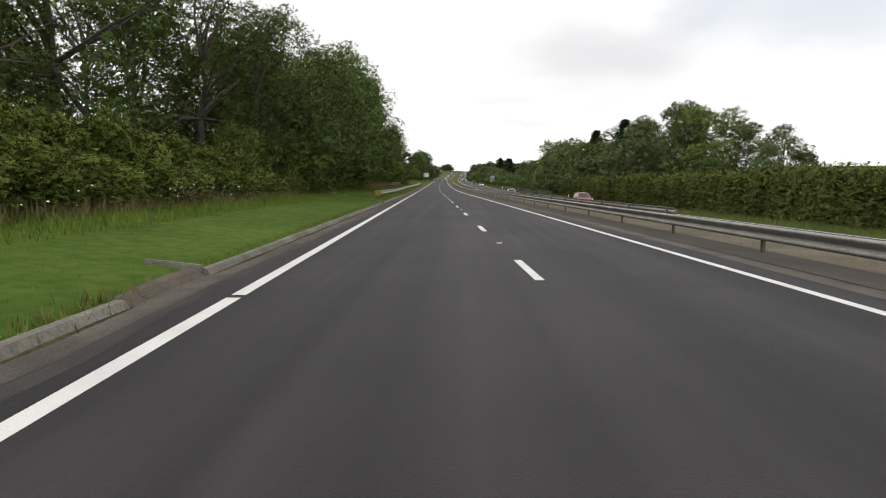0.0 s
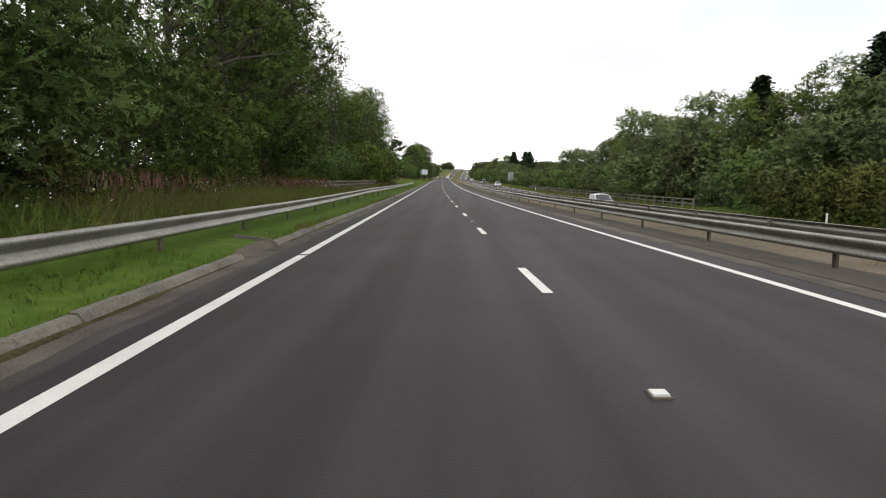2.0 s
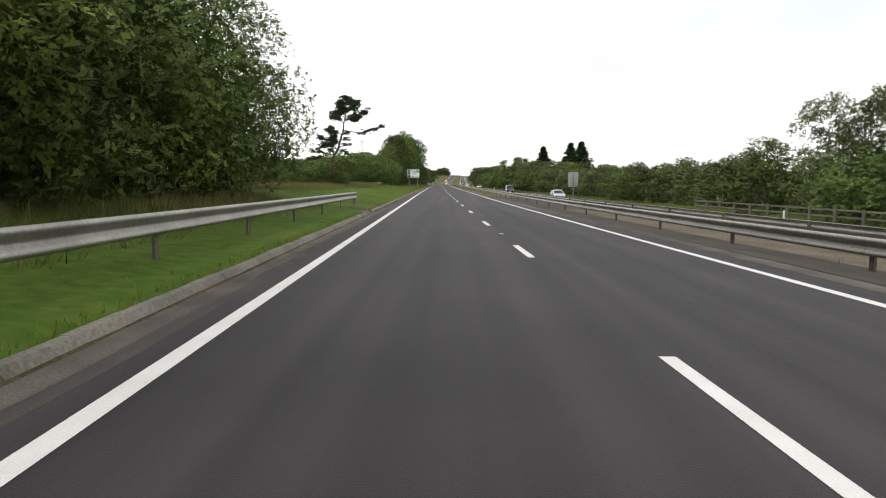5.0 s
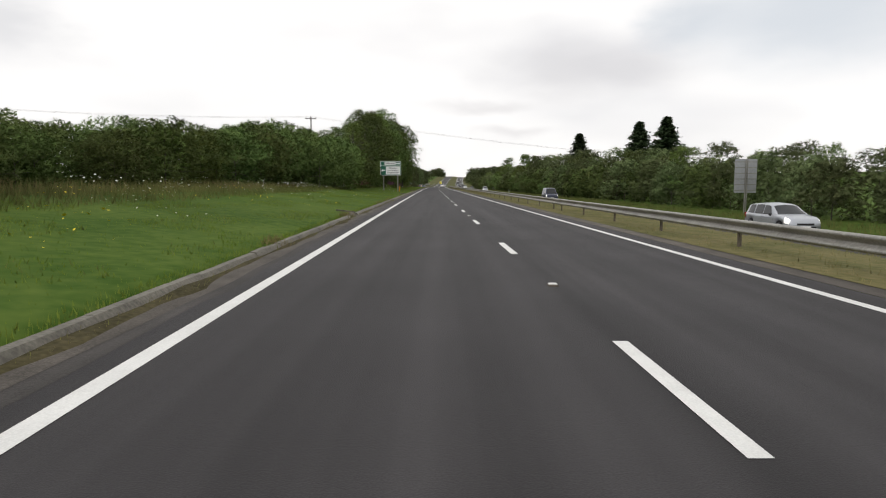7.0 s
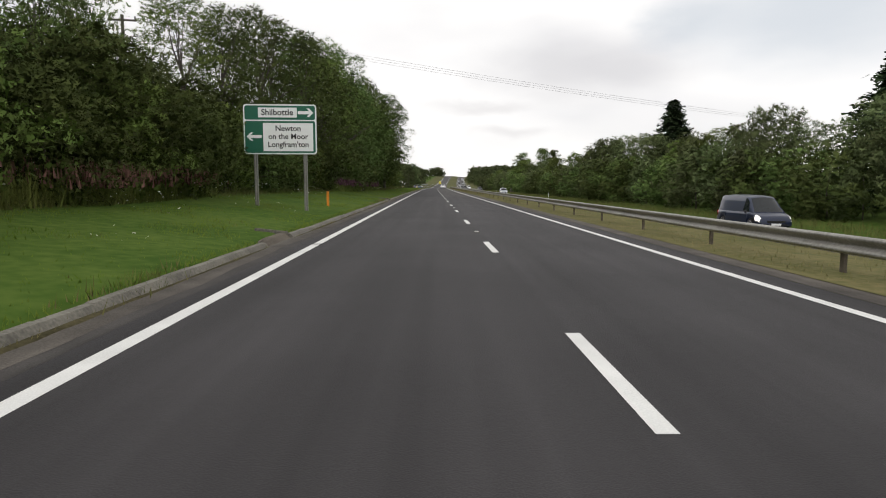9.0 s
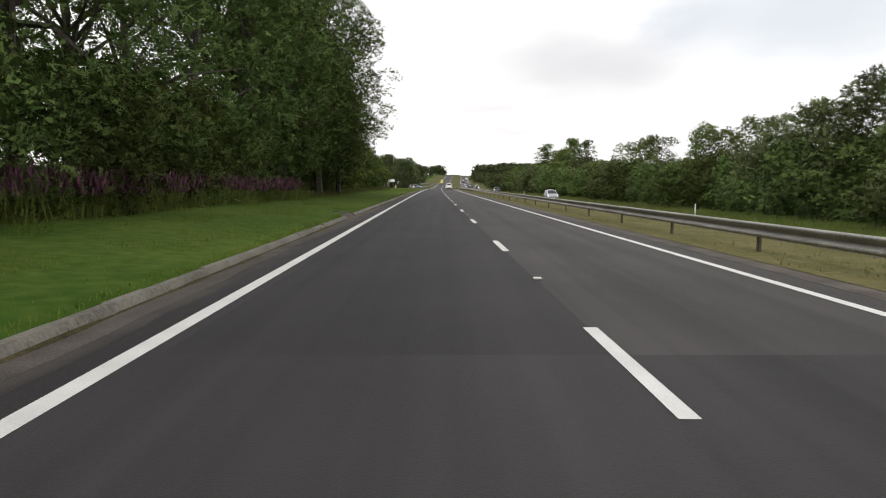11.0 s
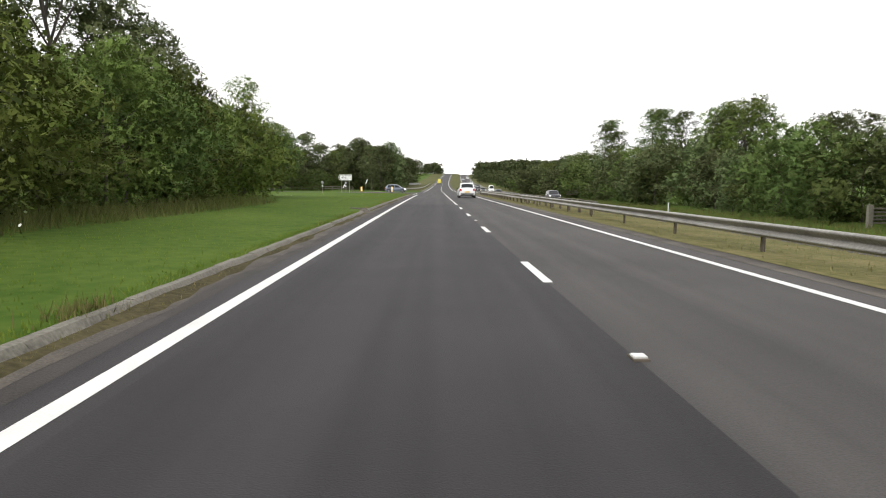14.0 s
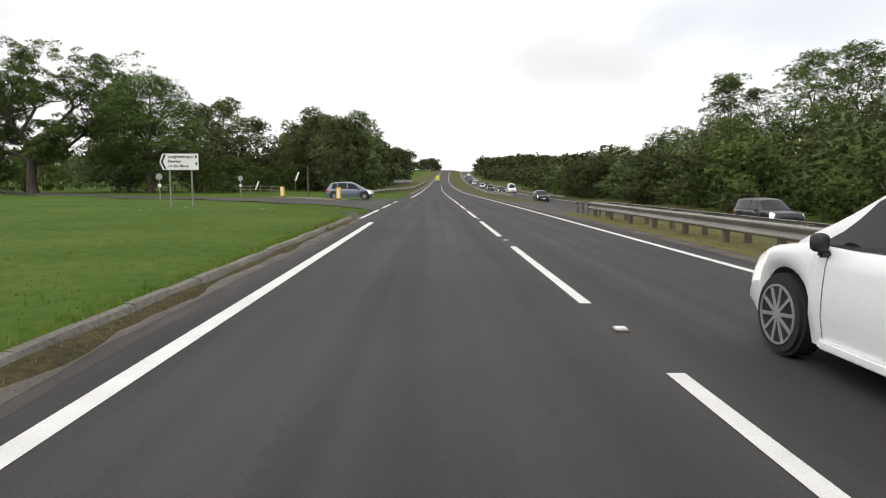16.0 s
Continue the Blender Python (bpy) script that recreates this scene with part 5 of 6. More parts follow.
HATCH = dict(mirror=0.085, axles=(0.19, 0.84), belt=[(0, 0.57), (0.04, 0.60), (0.3, 0.605), (0.66, 0.59), (0.78, 0.60), (0.9, 0.55), (0.96, 0.48), (1, 0.38)],
             roof=[(0.02, 0.62), (0.10, 0.93), (0.2, 0.975), (0.4, 1.0), (0.52, 0.985), (0.60, 0.935), (0.82, 0.595)],
             panes=[(0.13, 0.245, (0.02, 0.0)), (0.26, 0.455, (0, 0)), (0.475, 0.775, (0, -0.13))], front=(0.60, 0.805), rear=(0.035, 0.105), handles=(0.30, 0.50), seams=(0.265, 0.465, 0.715))
ESTATE = dict(belt=[(0, 0.60), (0.04, 0.62), (0.3, 0.61), (0.66, 0.61), (0.76, 0.62), (0.9, 0.57), (0.97, 0.50), (1, 0.42)],
              roof=[(0.01, 0.60), (0.07, 0.92), (0.16, 0.97), (0.4, 1.0), (0.52, 0.985), (0.58, 0.94), (0.75, 0.62)],
              panes=[(0.09, 0.24, (0.03, 0.0)), (0.26, 0.44, (0, 0)), (0.455, 0.655, (0, -0.085))], front=(0.59, 0.74), rear=(0.02, 0.075), handles=(0.28, 0.47), seams=(0.255, 0.447, 0.69))
SUV = dict(belt=[(0, 0.58), (0.04, 0.62), (0.3, 0.62), (0.66, 0.61), (0.74, 0.625), (0.9, 0.60), (0.97, 0.55), (1, 0.45)],
           roof=[(0.01, 0.60), (0.05, 0.93), (0.14, 0.98), (0.4, 1.0), (0.52, 0.985), (0.58, 0.94), (0.73, 0.63)],
           panes=[(0.07, 0.22, (0.02, 0.0)), (0.245, 0.43, (0, 0)), (0.45, 0.64, (0, -0.075))], front=(0.585, 0.72), rear=(0.02, 0.055), handles=(0.27, 0.46), seams=(0.24, 0.44, 0.68))
VAN = dict(belt=[(0, 0.50), (0.04, 0.52), (0.5, 0.52), (0.80, 0.52), (0.86, 0.50), (0.95, 0.43), (0.98, 0.38), (1, 0.30)],
           roof=[(0.005, 0.52), (0.012, 0.96), (0.1, 0.99), (0.4, 1.0), (0.62, 0.99), (0.69, 0.95), (0.86, 0.50)],
           panes=[(0.64, 0.79, (0, -0.07))], front=(0.70, 0.85), rear=None, handles=(0.62,), seams=(0.60, 0.81), axles=(0.2, 0.83))

P_WHITE = car_paint("white_car_paint", (0.80, 0.81, 0.82))
P_SILVER = car_paint("silver_car_paint", (0.38, 0.40, 0.43), 0.5)
P_GREY = car_paint("grey_car_paint", (0.15, 0.18, 0.22), 0.4)
P_DARK = car_paint("dark_car_paint", (0.02, 0.022, 0.028))
P_BLUE = car_paint("dark_blue_van_paint", (0.006, 0.013, 0.038))
P_RED = car_paint("dark_red_car_paint", (0.22, 0.012, 0.012))
P_YELLOW = car_paint("yellow_car_paint", (0.66, 0.58, 0.08))


def park(car, s, y, turn):
    car.matrix_basis = pose(*at(s, y, 0.004), math.degrees(math.atan(knots(y, SLOPE))) * math.cos(radians(turn)), 0, turn)
    return car


park(build_car("car", 4.35, 1.80, 1.54, P_WHITE, HATCH, "white five-door hatchback with spoked alloy wheels, overtaking", wheel=0.325), 3.41, 506.98, 0)
park(build_car("car", 3.95, 1.70, 1.50, P_GREY, HATCH, "blue-grey small hatchback at the side road's mouth", wheel=0.30), -7.3, 557.5, -92)
park(build_car("car", 4.65, 1.78, 1.50, P_SILVER, ESTATE, "silver estate car with roof rails on the opposite carriageway", wheel=0.31), 18.4, 254.5, 180)
park(build_car("van", 5.2, 1.95, 1.9, P_BLUE, VAN, "dark blue panel van on the opposite carriageway", "van", wheel=0.33), 18.4, 319.5, 180)
mpv = build_car("car", 4.3, 1.76, 1.62, P_SILVER, HATCH, "silver people carrier on the opposite carriageway", wheel=0.31)
park(mpv, 18.4, 445.0, 180)
park(build_car("car", 4.3, 1.76, 1.48, P_SILVER, HATCH, "silver hatchback on the opposite carriageway", wheel=0.31), 15.3, 120.5, 180)
park(build_car("car", 4.3, 1.76, 1.48, P_RED, HATCH, "dark red hatchback on the opposite carriageway", wheel=0.31), 18.4, 76.0, 180)
park(build_car("car", 4.6, 1.86, 1.72, P_DARK, SUV, "black off-road car on the opposite carriageway", wheel=0.36), 18.4, 538.0, 180)
suv = park(build_car("car", 4.5, 1.82, 1.66, P_DARK, SUV, "dark blue-black car coming down the opposite carriageway", wheel=0.34), 15.3, 593.0, 180)
van = park(build_car("van", 5.3, 1.97, 2.3, P_WHITE, VAN, "white panel van coming down the opposite carriageway", "van", wheel=0.33), 19.0, 660.0, 180)
for src, s, y, label in ((suv, 15.4, 650, "dark car in the queue down the hill"), (suv, 15.4, 682, "dark car in the queue down the hill"), (mpv, 15.4, 716, "silver car in the queue down the hill"),
                         (suv, 19.0, 742, "dark car in the queue down the hill"), (mpv, 15.4, 770, "silver car in the queue down the hill"), (suv, 15.4, 806, "dark car in the queue down the hill"),
                         (mpv, 19.0, 834, "silver car in the queue down the hill"), (suv, 15.4, 872, "dark car in the queue down the hill"), (mpv, 15.4, 915, "silver car in the queue down the hill"), (van, 19.0, 960, "white van in the queue down the hill")):
    c = copy_thing(src, pose(0, 0, 0))
    park(c, s, y, 180)
    tagged(c, label, group="queue of traffic on the hill")
park(build_car("van", 5.6, 2.05, 2.6, P_YELLOW, VAN, "bright yellow van far ahead on the climb", "van", wheel=0.34), -0.3, 785, 0)


# ---- signs ----
def lettering(text, size, x, y, z, parent, material=None, align="CENTER"):
    cu = bpy.data.curves.new("lettering", "FONT")
    cu.body, cu.size, cu.align_x, cu.align_y, cu.extrude = text, size, align, "CENTER", 0.001
    cu.resolution_u, cu.offset = 4, 0.018 * size
    cu.materials.append(material or M_BLACK)
    ob = new("lettering", cu)
    ob.parent = parent
    ob.matrix_basis = pose(x, y, z, 90, 0, 0)
    return ob


def plate(name, parent, x0, x1, z0, z1, y, material, radius=0.05, thick=0.012, label=""):
    """A flat panel with rounded corners facing -y."""
    bm = bmesh.new()
    pts = []
    for cx, cz, a0 in ((x1 - radius, z1 - radius, 0), (x0 + radius, z1 - radius, 90), (x0 + radius, z0 + radius, 180), (x1 - radius, z0 + radius, 270)):
        for k in range(5):
            a = radians(a0 + 22.5 * k)
            pts.append((cx + radius * math.cos(a), cz + radius * math.sin(a)))
    f = bm.faces.new([bm.verts.new((px, y, pz)) for px, pz in pts])
    r = bmesh.ops.extrude_face_region(bm, geom=[f])
    bmesh.ops.translate(bm, vec=(0, thick, 0), verts=[v for v in r["geom"] if isinstance(v, bmesh.types.BMVert)])
    bmesh.ops.recalc_face_normals(bm, faces=bm.faces)
    return part(name, bm, material, parent, label)


def arrow(parent, x, z, y, L, direction, material):
    """A road-sign arrow, direction +1 to the right."""
    d = direction
    bm = bmesh.new()
    t, hd = L * 0.10, L * 0.27
    pts = [(-L / 2, -t), (L * 0.22, -t), (L * 0.06, -hd), (L * 0.22, -hd), (L / 2, 0), (L * 0.22, hd), (L * 0.06, hd), (L * 0.22, t), (-L / 2, t)]
    vs = [bm.verts.new((x + d * px, y, z + pz)) for px, pz in pts]
    bm.faces.new(vs)
    r = bmesh.ops.extrude_face_region(bm, geom=bm.faces[:])
    bmesh.ops.translate(bm, vec=(0, 0.004, 0), verts=[v for v in r["geom"] if isinstance(v, bmesh.types.BMVert)])
    return part("arrow", bm, material, parent, "white arrow")


def direction_sign(s, y):
    x, yy, z = at(s, y)
    g = empty("direction_sign", x, yy, z, 3)
    tagged(g, "green and white direction sign on two steel posts", "road sign")
    zb = 2.18
    Wd, Hd = 2.9, 1.98
    plate("border_panel", g, -Wd / 2, Wd / 2, zb, zb + Hd, 0, M_SIGN_WHITE, 0.12, 0.02)
    plate("green_panel", g, -Wd / 2 + 0.05, Wd / 2 - 0.05, zb + 1.37, zb + Hd - 0.05, -0.006, M_SIGN_GREEN, 0.08)
    plate("green_panel", g, -Wd / 2 + 0.05, Wd / 2 - 0.05, zb + 0.05, zb + 1.32, -0.006, M_SIGN_GREEN, 0.08)
    plate("name_patch", g, -0.86, 0.68, zb + 1.46, zb + 1.85, -0.012, M_SIGN_WHITE, 0.02)
    plate("name_patch", g, -0.68, Wd / 2 - 0.14, zb + 0.12, zb + 1.24, -0.012, M_SIGN_WHITE, 0.02)
    lettering("Shilbottle", 0.335, -0.10, -0.016, zb + 1.655, g)
    for i, t in enumerate(("Newton", "on the Moor", "Longfram'ton")):
        lettering(t, 0.305, 0.315, -0.016, zb + 1.02 - 0.32 * i, g)
    arrow(g, 1.03, zb + 1.655, -0.014, 0.62, 1, M_SIGN_WHITE)
    arrow(g, -1.04, zb + 0.70, -0.014, 0.60, -1, M_SIGN_WHITE)
    for px in (-1.05, -0.97, 0.93, 1.01):
        tube("post", (px, 0.06, -0.2), (px, 0.06, zb + Hd - 0.2), 0.04, 0.04, M_STEEL, g)
    return g


direction_sign(-5.82, 309.8)


def flag_sign(s, y):
    x, yy, z = at(s, y)
    g = empty("flag_sign", x, yy, z + 0.38, 0)
    tagged(g, "white pointed direction sign with black lettering on posts", "road sign")
    bm = bmesh.new()
    pts = [(-0.95, 1.62), (-1.12, 2.05), (-0.95, 2.48), (0.95, 2.48), (0.95, 1.62)]
    f = bm.faces.new([bm.verts.new((px, 0, pz)) for px, pz in pts])
    r = bmesh.ops.extrude_face_region(bm, geom=[f])
    bmesh.ops.translate(bm, vec=(0, 0.02, 0), verts=[v for v in r["geom"] if isinstance(v, bmesh.types.BMVert)])
    bmesh.ops.recalc_face_normals(bm, faces=bm.faces)
    part("panel", bm, M_SIGN_WHITE, g)
    bm = bmesh.new()
    vs = [bm.verts.new((px, -0.005, pz)) for px, pz in ((-0.88, 1.67), (-1.05, 2.05), (-0.88, 2.43), (-0.76, 2.43), (-0.93, 2.05), (-0.76, 1.67))]
    bm.faces.new(vs)
    part("chevron", bm, M_BLACK, g, "black chevron")
    for i, t in enumerate(("Longframlington", "Newton", "on the Moor")):
        lettering(t, 0.21, -0.66, -0.006, 2.32 - 0.25 * i, g, align="LEFT")
    for zz in (2.32, 1.95):
        box("distance_bar", (0.84, -0.006, zz), (0.08, 0.006, 0.16), M_BLACK, g, 0)
    for px in (-0.62, 0.55):
        tube("post", (px, 0.06, -0.6), (px, 0.06, 2.4), 0.045, 0.045, M_STEEL, g)
    return g


flag_sign(-13.7, 537.5)


def sign_back(s, y):
    x, yy, z = at(s, y)
    g = empty("road_sign", x, yy, z, 6)
    tagged(g, "grey back of a ribbed road sign on twin posts", "road sign")
    plate("panel", g, -0.9, 0.9, 1.72, 4.3, 0, M_SIGN_GREY, 0.06, 0.02)
    for i in range(6):
        box("rib", (0, -0.02, 1.92 + 0.43 * i), (1.76, 0.03, 0.06), M_STEEL, g, 0.005)
    for px in (-0.06, 0.08):
        tube("post", (px, -0.07, -0.2), (px, -0.07, 4.25), 0.045, 0.045, M_STEEL, g)
    return g


sign_back(24.0, 269.5)


def small_sign(s, y, h, turn=0.0):
    x, yy, z = at(s, y)
    g = empty("small_road_sign", x, yy, z, turn)
    tagged(g, "small round sign seen from behind on a post", "road sign", "small signs by the side road")
    tube("post", (0, 0, -0.2), (0, 0, h), 0.035, 0.035, M_STEEL, g)
    tube("disc", (0, -0.03, h - 0.25), (0, -0.05, h - 0.25), 0.22, 0.22, M_SIGN_GREY, g, 20)
    box("plate", (0, -0.04, h - 0.85), (0.22, 0.015, 0.22), M_SIGN_WHITE, g, 0.003)
    return g


small_sign(-19.0, 547.0, 2.0, 8)
small_sign(-16.5, 557.0, 2.0, -10)


def bollard(s, y):
    x, yy, z = at(s, y)
    g = empty("bollard", x, yy, z, 0)
    tagged(g, "yellow traffic bollard with white panel on an island", "bollard", "island bollards")
    box("base", (0, 0, 0.06), (0.45, 0.32, 0.12), M_BLACK, g, 0.02)
    box("body", (0, 0, 0.58), (0.38, 0.26, 0.94), M_YELLOW, g, 0.05)
    box("panel", (0, -0.132, 0.58), (0.2, 0.012, 0.72), M_SIGN_WHITE, g, 0.004, "white panel")
    return g


bollard(-7.7, 553.5)
bollard(-14.2, 562.0)


def island():
    pts = [(-6.2, 552.6), (-7.5, 555.2), (-10.5, 560.2), (-15.5, 564.6), (-16.2, 563.2), (-12.0, 558.5), (-8.5, 553.4), (-7.0, 551.8)]
    bm = bmesh.new()
    vs = [bm.verts.new((s, y, land(s, y) - 0.05)) for s, y in pts]
    f = bm.faces.new(vs)
    r = bmesh.ops.extrude_face_region(bm, geom=[f])
    bmesh.ops.translate(bm, vec=(0, 0, 0.12), verts=[v for v in r["geom"] if isinstance(v, bmesh.types.BMVert)])
    bmesh.ops.recalc_face_normals(bm, faces=bm.faces)
    me = bpy.data.meshes.new("traffic_island")
    bm.to_mesh(me)
    bm.free()
    me.materials.append(M_CONCRETE)
    return tagged(new("traffic_island", me), "low concrete kerbed traffic island in the side road", "traffic island", kind="structure")


def leaning_sign(s, y, lean, h=2.2):
    x, yy, z = at(s, y)
    g = empty("chevron_board", x, yy, z)
    tagged(g, "thin white sign board seen edge-on, leaning on its post", "road sign", "leaning boards")
    tube("post", (0, 0, -0.1), (lean * 0.6, 0, h * 0.7), 0.035, 0.035, M_WOOD, g)
    box("board", (lean * 0.95, 0, h * 0.82), (0.16, 0.05, 0.95), M_SIGN_WHITE, g, 0.02, rot=pose(0, 0, 0, 0, 22, 0))
    return g


leaning_sign(-14.0, 566, 0.35, 2.5)
leaning_sign(-19.0, 570, 0.25, 1.4)
wood_post = empty("wooden_post", *at(-12.6, 566))
tagged(wood_post, "tall slim grey post on the verge", "post")
tube("shaft", (0, 0, -0.2), (0, 0, 3.0), 0.07, 0.06, M_STEEL_OLD, wood_post)


def marker_post(s, y, label, material, h=0.95):
    x, yy, z = at(s, y)
    g = empty("marker_post", x, yy, z, 4)
    tagged(g, label, "marker post")
    box("shaft", (0, 0, h / 2 - 0.1), (0.12, 0.05, h + 0.2), material, g, 0.02)
    box("cap", (0, 0, h), (0.125, 0.055, 0.06), M_BLACK, g, 0.015)
    return g


marker_post(-4.9, 315.5, "orange plastic cable marker post in the grass", M_ORANGE, 0.75)
for y in (98, 198, 398, 498):
    marker_post(21.5, y, "white plastic verge marker post", M_SIGN_WHITE, 0.9)


# ---- pole and wires ----
def utility_pole(x, y, z, h):
    g = empty("utility_pole", x, y, z, 10)
    tagged(g, "dark timber electricity pole with a crossarm", "utility pole", "power line poles")
    tube("shaft", (0, 0, -0.5), (0, 0, h), 0.14, 0.10, M_BARK, g)
    box("crossarm", (0, 0, h - 0.35), (1.8, 0.12, 0.12), M_BARK, g, 0.01)
    for px in (-0.8, 0, 0.8):
        tube("insulator", (px, 0, h - 0.3), (px, 0, h - 0.05), 0.05, 0.04, M_TRIM, g, 8)
    return g


POLES = [(-78.0, 308.0, 11.3), (-18.5, 327.0, 11.3), (64.0, 354.0, 5.6)]
tops = []
for px, py, ph in POLES:
    pz = land(px, py)
    utility_pole(px, py, pz, ph)
    tops.append(Vector((px, py, pz + ph - 0.05)))
for k in (-0.8, 0.0, 0.8):
    for a, b in zip(tops[:-1], tops[1:]):
        cu = bpy.data.curves.new("power_line", "CURVE")
        cu.dimensions, cu.bevel_depth = "3D", 0.007
        sp = cu.splines.new("POLY")
        sp.points.add(16)
        side = Vector((b.y - a.y, a.x - b.x, 0)).normalized() * -k
        for i in range(17):
            u = i / 16
            p = a.lerp(b, u) + side - Vector((0, 0, 0.9 * 4 * u * (1 - u)))
            sp.points[i].co = (*p, 1)
        cu.materials.append(M_TRIM)
        tagged(new("power_line", cu), "thin dark overhead power wire across the road", "wire", "power lines")


# ---- fences ----
def rail_fence(y0, y1, s_of, step, h, label, rails=(0.95, 0.55), slope=0.0):
    x0, yy0, z0 = at(s_of(y0), y0)
    g = empty("fence", x0, yy0, z0)
    tagged(g, label, "fence")
    rnd = random.Random(int(y0))
    pts, y = [], y0
    while y <= y1:
        pts.append(Vector(at(s_of(y), y)) - Vector((x0, yy0, z0)))
        y += step
    for p in pts:
        box("post", (p.x, p.y, p.z + h / 2 - 0.1), (0.13, 0.13, h + 0.2 + rnd.uniform(-0.04, 0.08)), M_WOOD, g, 0.012)
    for a, b in zip(pts[:-1], pts[1:]):
        for r in rails:
            m = (a + b) / 2 + Vector((0.085, 0, h * r))
            d = b - a
            bm = box_bm(bmesh.new(), (0, 0, 0), (0.045, d.length, 0.11), 0.008)
            o = part("rail", bm, M_WOOD, g)
            o.matrix_basis = Matrix.Translation(m) @ d.to_track_quat("Y", "Z").to_matrix().to_4x4()
    return g


rail_fence(105.16, 153, lambda y: -8.2, 1.83, 0.85, "weathered grey post-and-rail fence before the trees", (0.9, 0.55, 0.18))
rail_fence(118, 215, lambda y: 22.6, 2.4, 1.1, "weathered post-and-rail fence across the road", (0.9, 0.55))
rail_fence(578, 606, lambda y: -18.0 - (y - 578) * 1.0, 1.8, 1.05, "wooden field fence behind the junction", (0.9, 0.5))


def field_gate(s, y):
    g = empty("field_gate", *at(s, y), 4)
    tagged(g, "grey wooden field gate hung on a stout pale post", "gate")
    box("gate_post", (0, 0, 0.6), (0.26, 0.26, 1.4), M_CONCRETE, g, 0.03, "stout pale post")
    box("gate_post", (3.2, 0, 0.55), (0.16, 0.16, 1.3), M_WOOD, g, 0.02)
    for k in range(5):
        box("bar", (1.6, 0, 0.28 + 0.2 * k), (2.9, 0.04, 0.09), M_WOOD, g, 0.008)
    for px in (0.22, 1.6, 2.98):
        box("upright", (px, 0.04, 0.68), (0.08, 0.04, 1.0), M_WOOD, g, 0.008)
    return g


field_gate(23.9, 475)


def trailer(s, y):
    x, yy, z = at(s, y)
    g = empty("trailer", x, yy, z, 172)
    tagged(g, "grey slatted farm trailer parked beside the trees", "trailer")
    box("bed", (0, 0, 0.72), (1.8, 3.4, 0.12), M_STEEL_OLD, g, 0.02)
    for px in (-0.88, 0.88):
        for k in range(4):
            box("side_slat", (px, 0, 0.92 + 0.2 * k), (0.04, 3.4, 0.13), M_WOOD, g, 0.01)
        for k in (-1.6, -0.5, 0.6, 1.6):
            box("stake", (px * 1.03, k, 1.15), (0.05, 0.07, 0.95), M_STEEL_OLD, g, 0.01)
        tube("wheel", (px * 0.95 - 0.09, -0.3, 0.33), (px * 0.95 + 0.09, -0.3, 0.33), 0.33, 0.33, M_TYRE, g, 20)
    for k in range(4):
        box("end_slat", (0, 1.7, 0.92 + 0.2 * k), (1.75, 0.04, 0.13), M_WOOD, g, 0.01)
    box("drawbar", (0, -2.3, 0.6), (0.12, 1.3, 0.1), M_STEEL_OLD, g, 0.01)
    return g


def small_sign_back(s, y, w, h, zc):
    g = empty("direction_sign", *at(s, y))
    tagged(g, "pale back of a small direction sign behind the barrier", "road sign")
    for x in (-w * 0.3, w * 0.3):
        tube("post", (x, 0, -0.2), (x, 0, zc + h / 2), 0.035, 0.035, M_STEEL, g, 8)
    box("board", (0, 0.05, zc), (w, 0.03, h), M_SIGN_GREY, g, 0.008)


small_sign_back(-6.9, 626, 2.2, 0.6, 1.7)
small_sign_back(-6.0, 645, 1.5, 0.5, 1.7)
island()
trailer(24.8, 554)


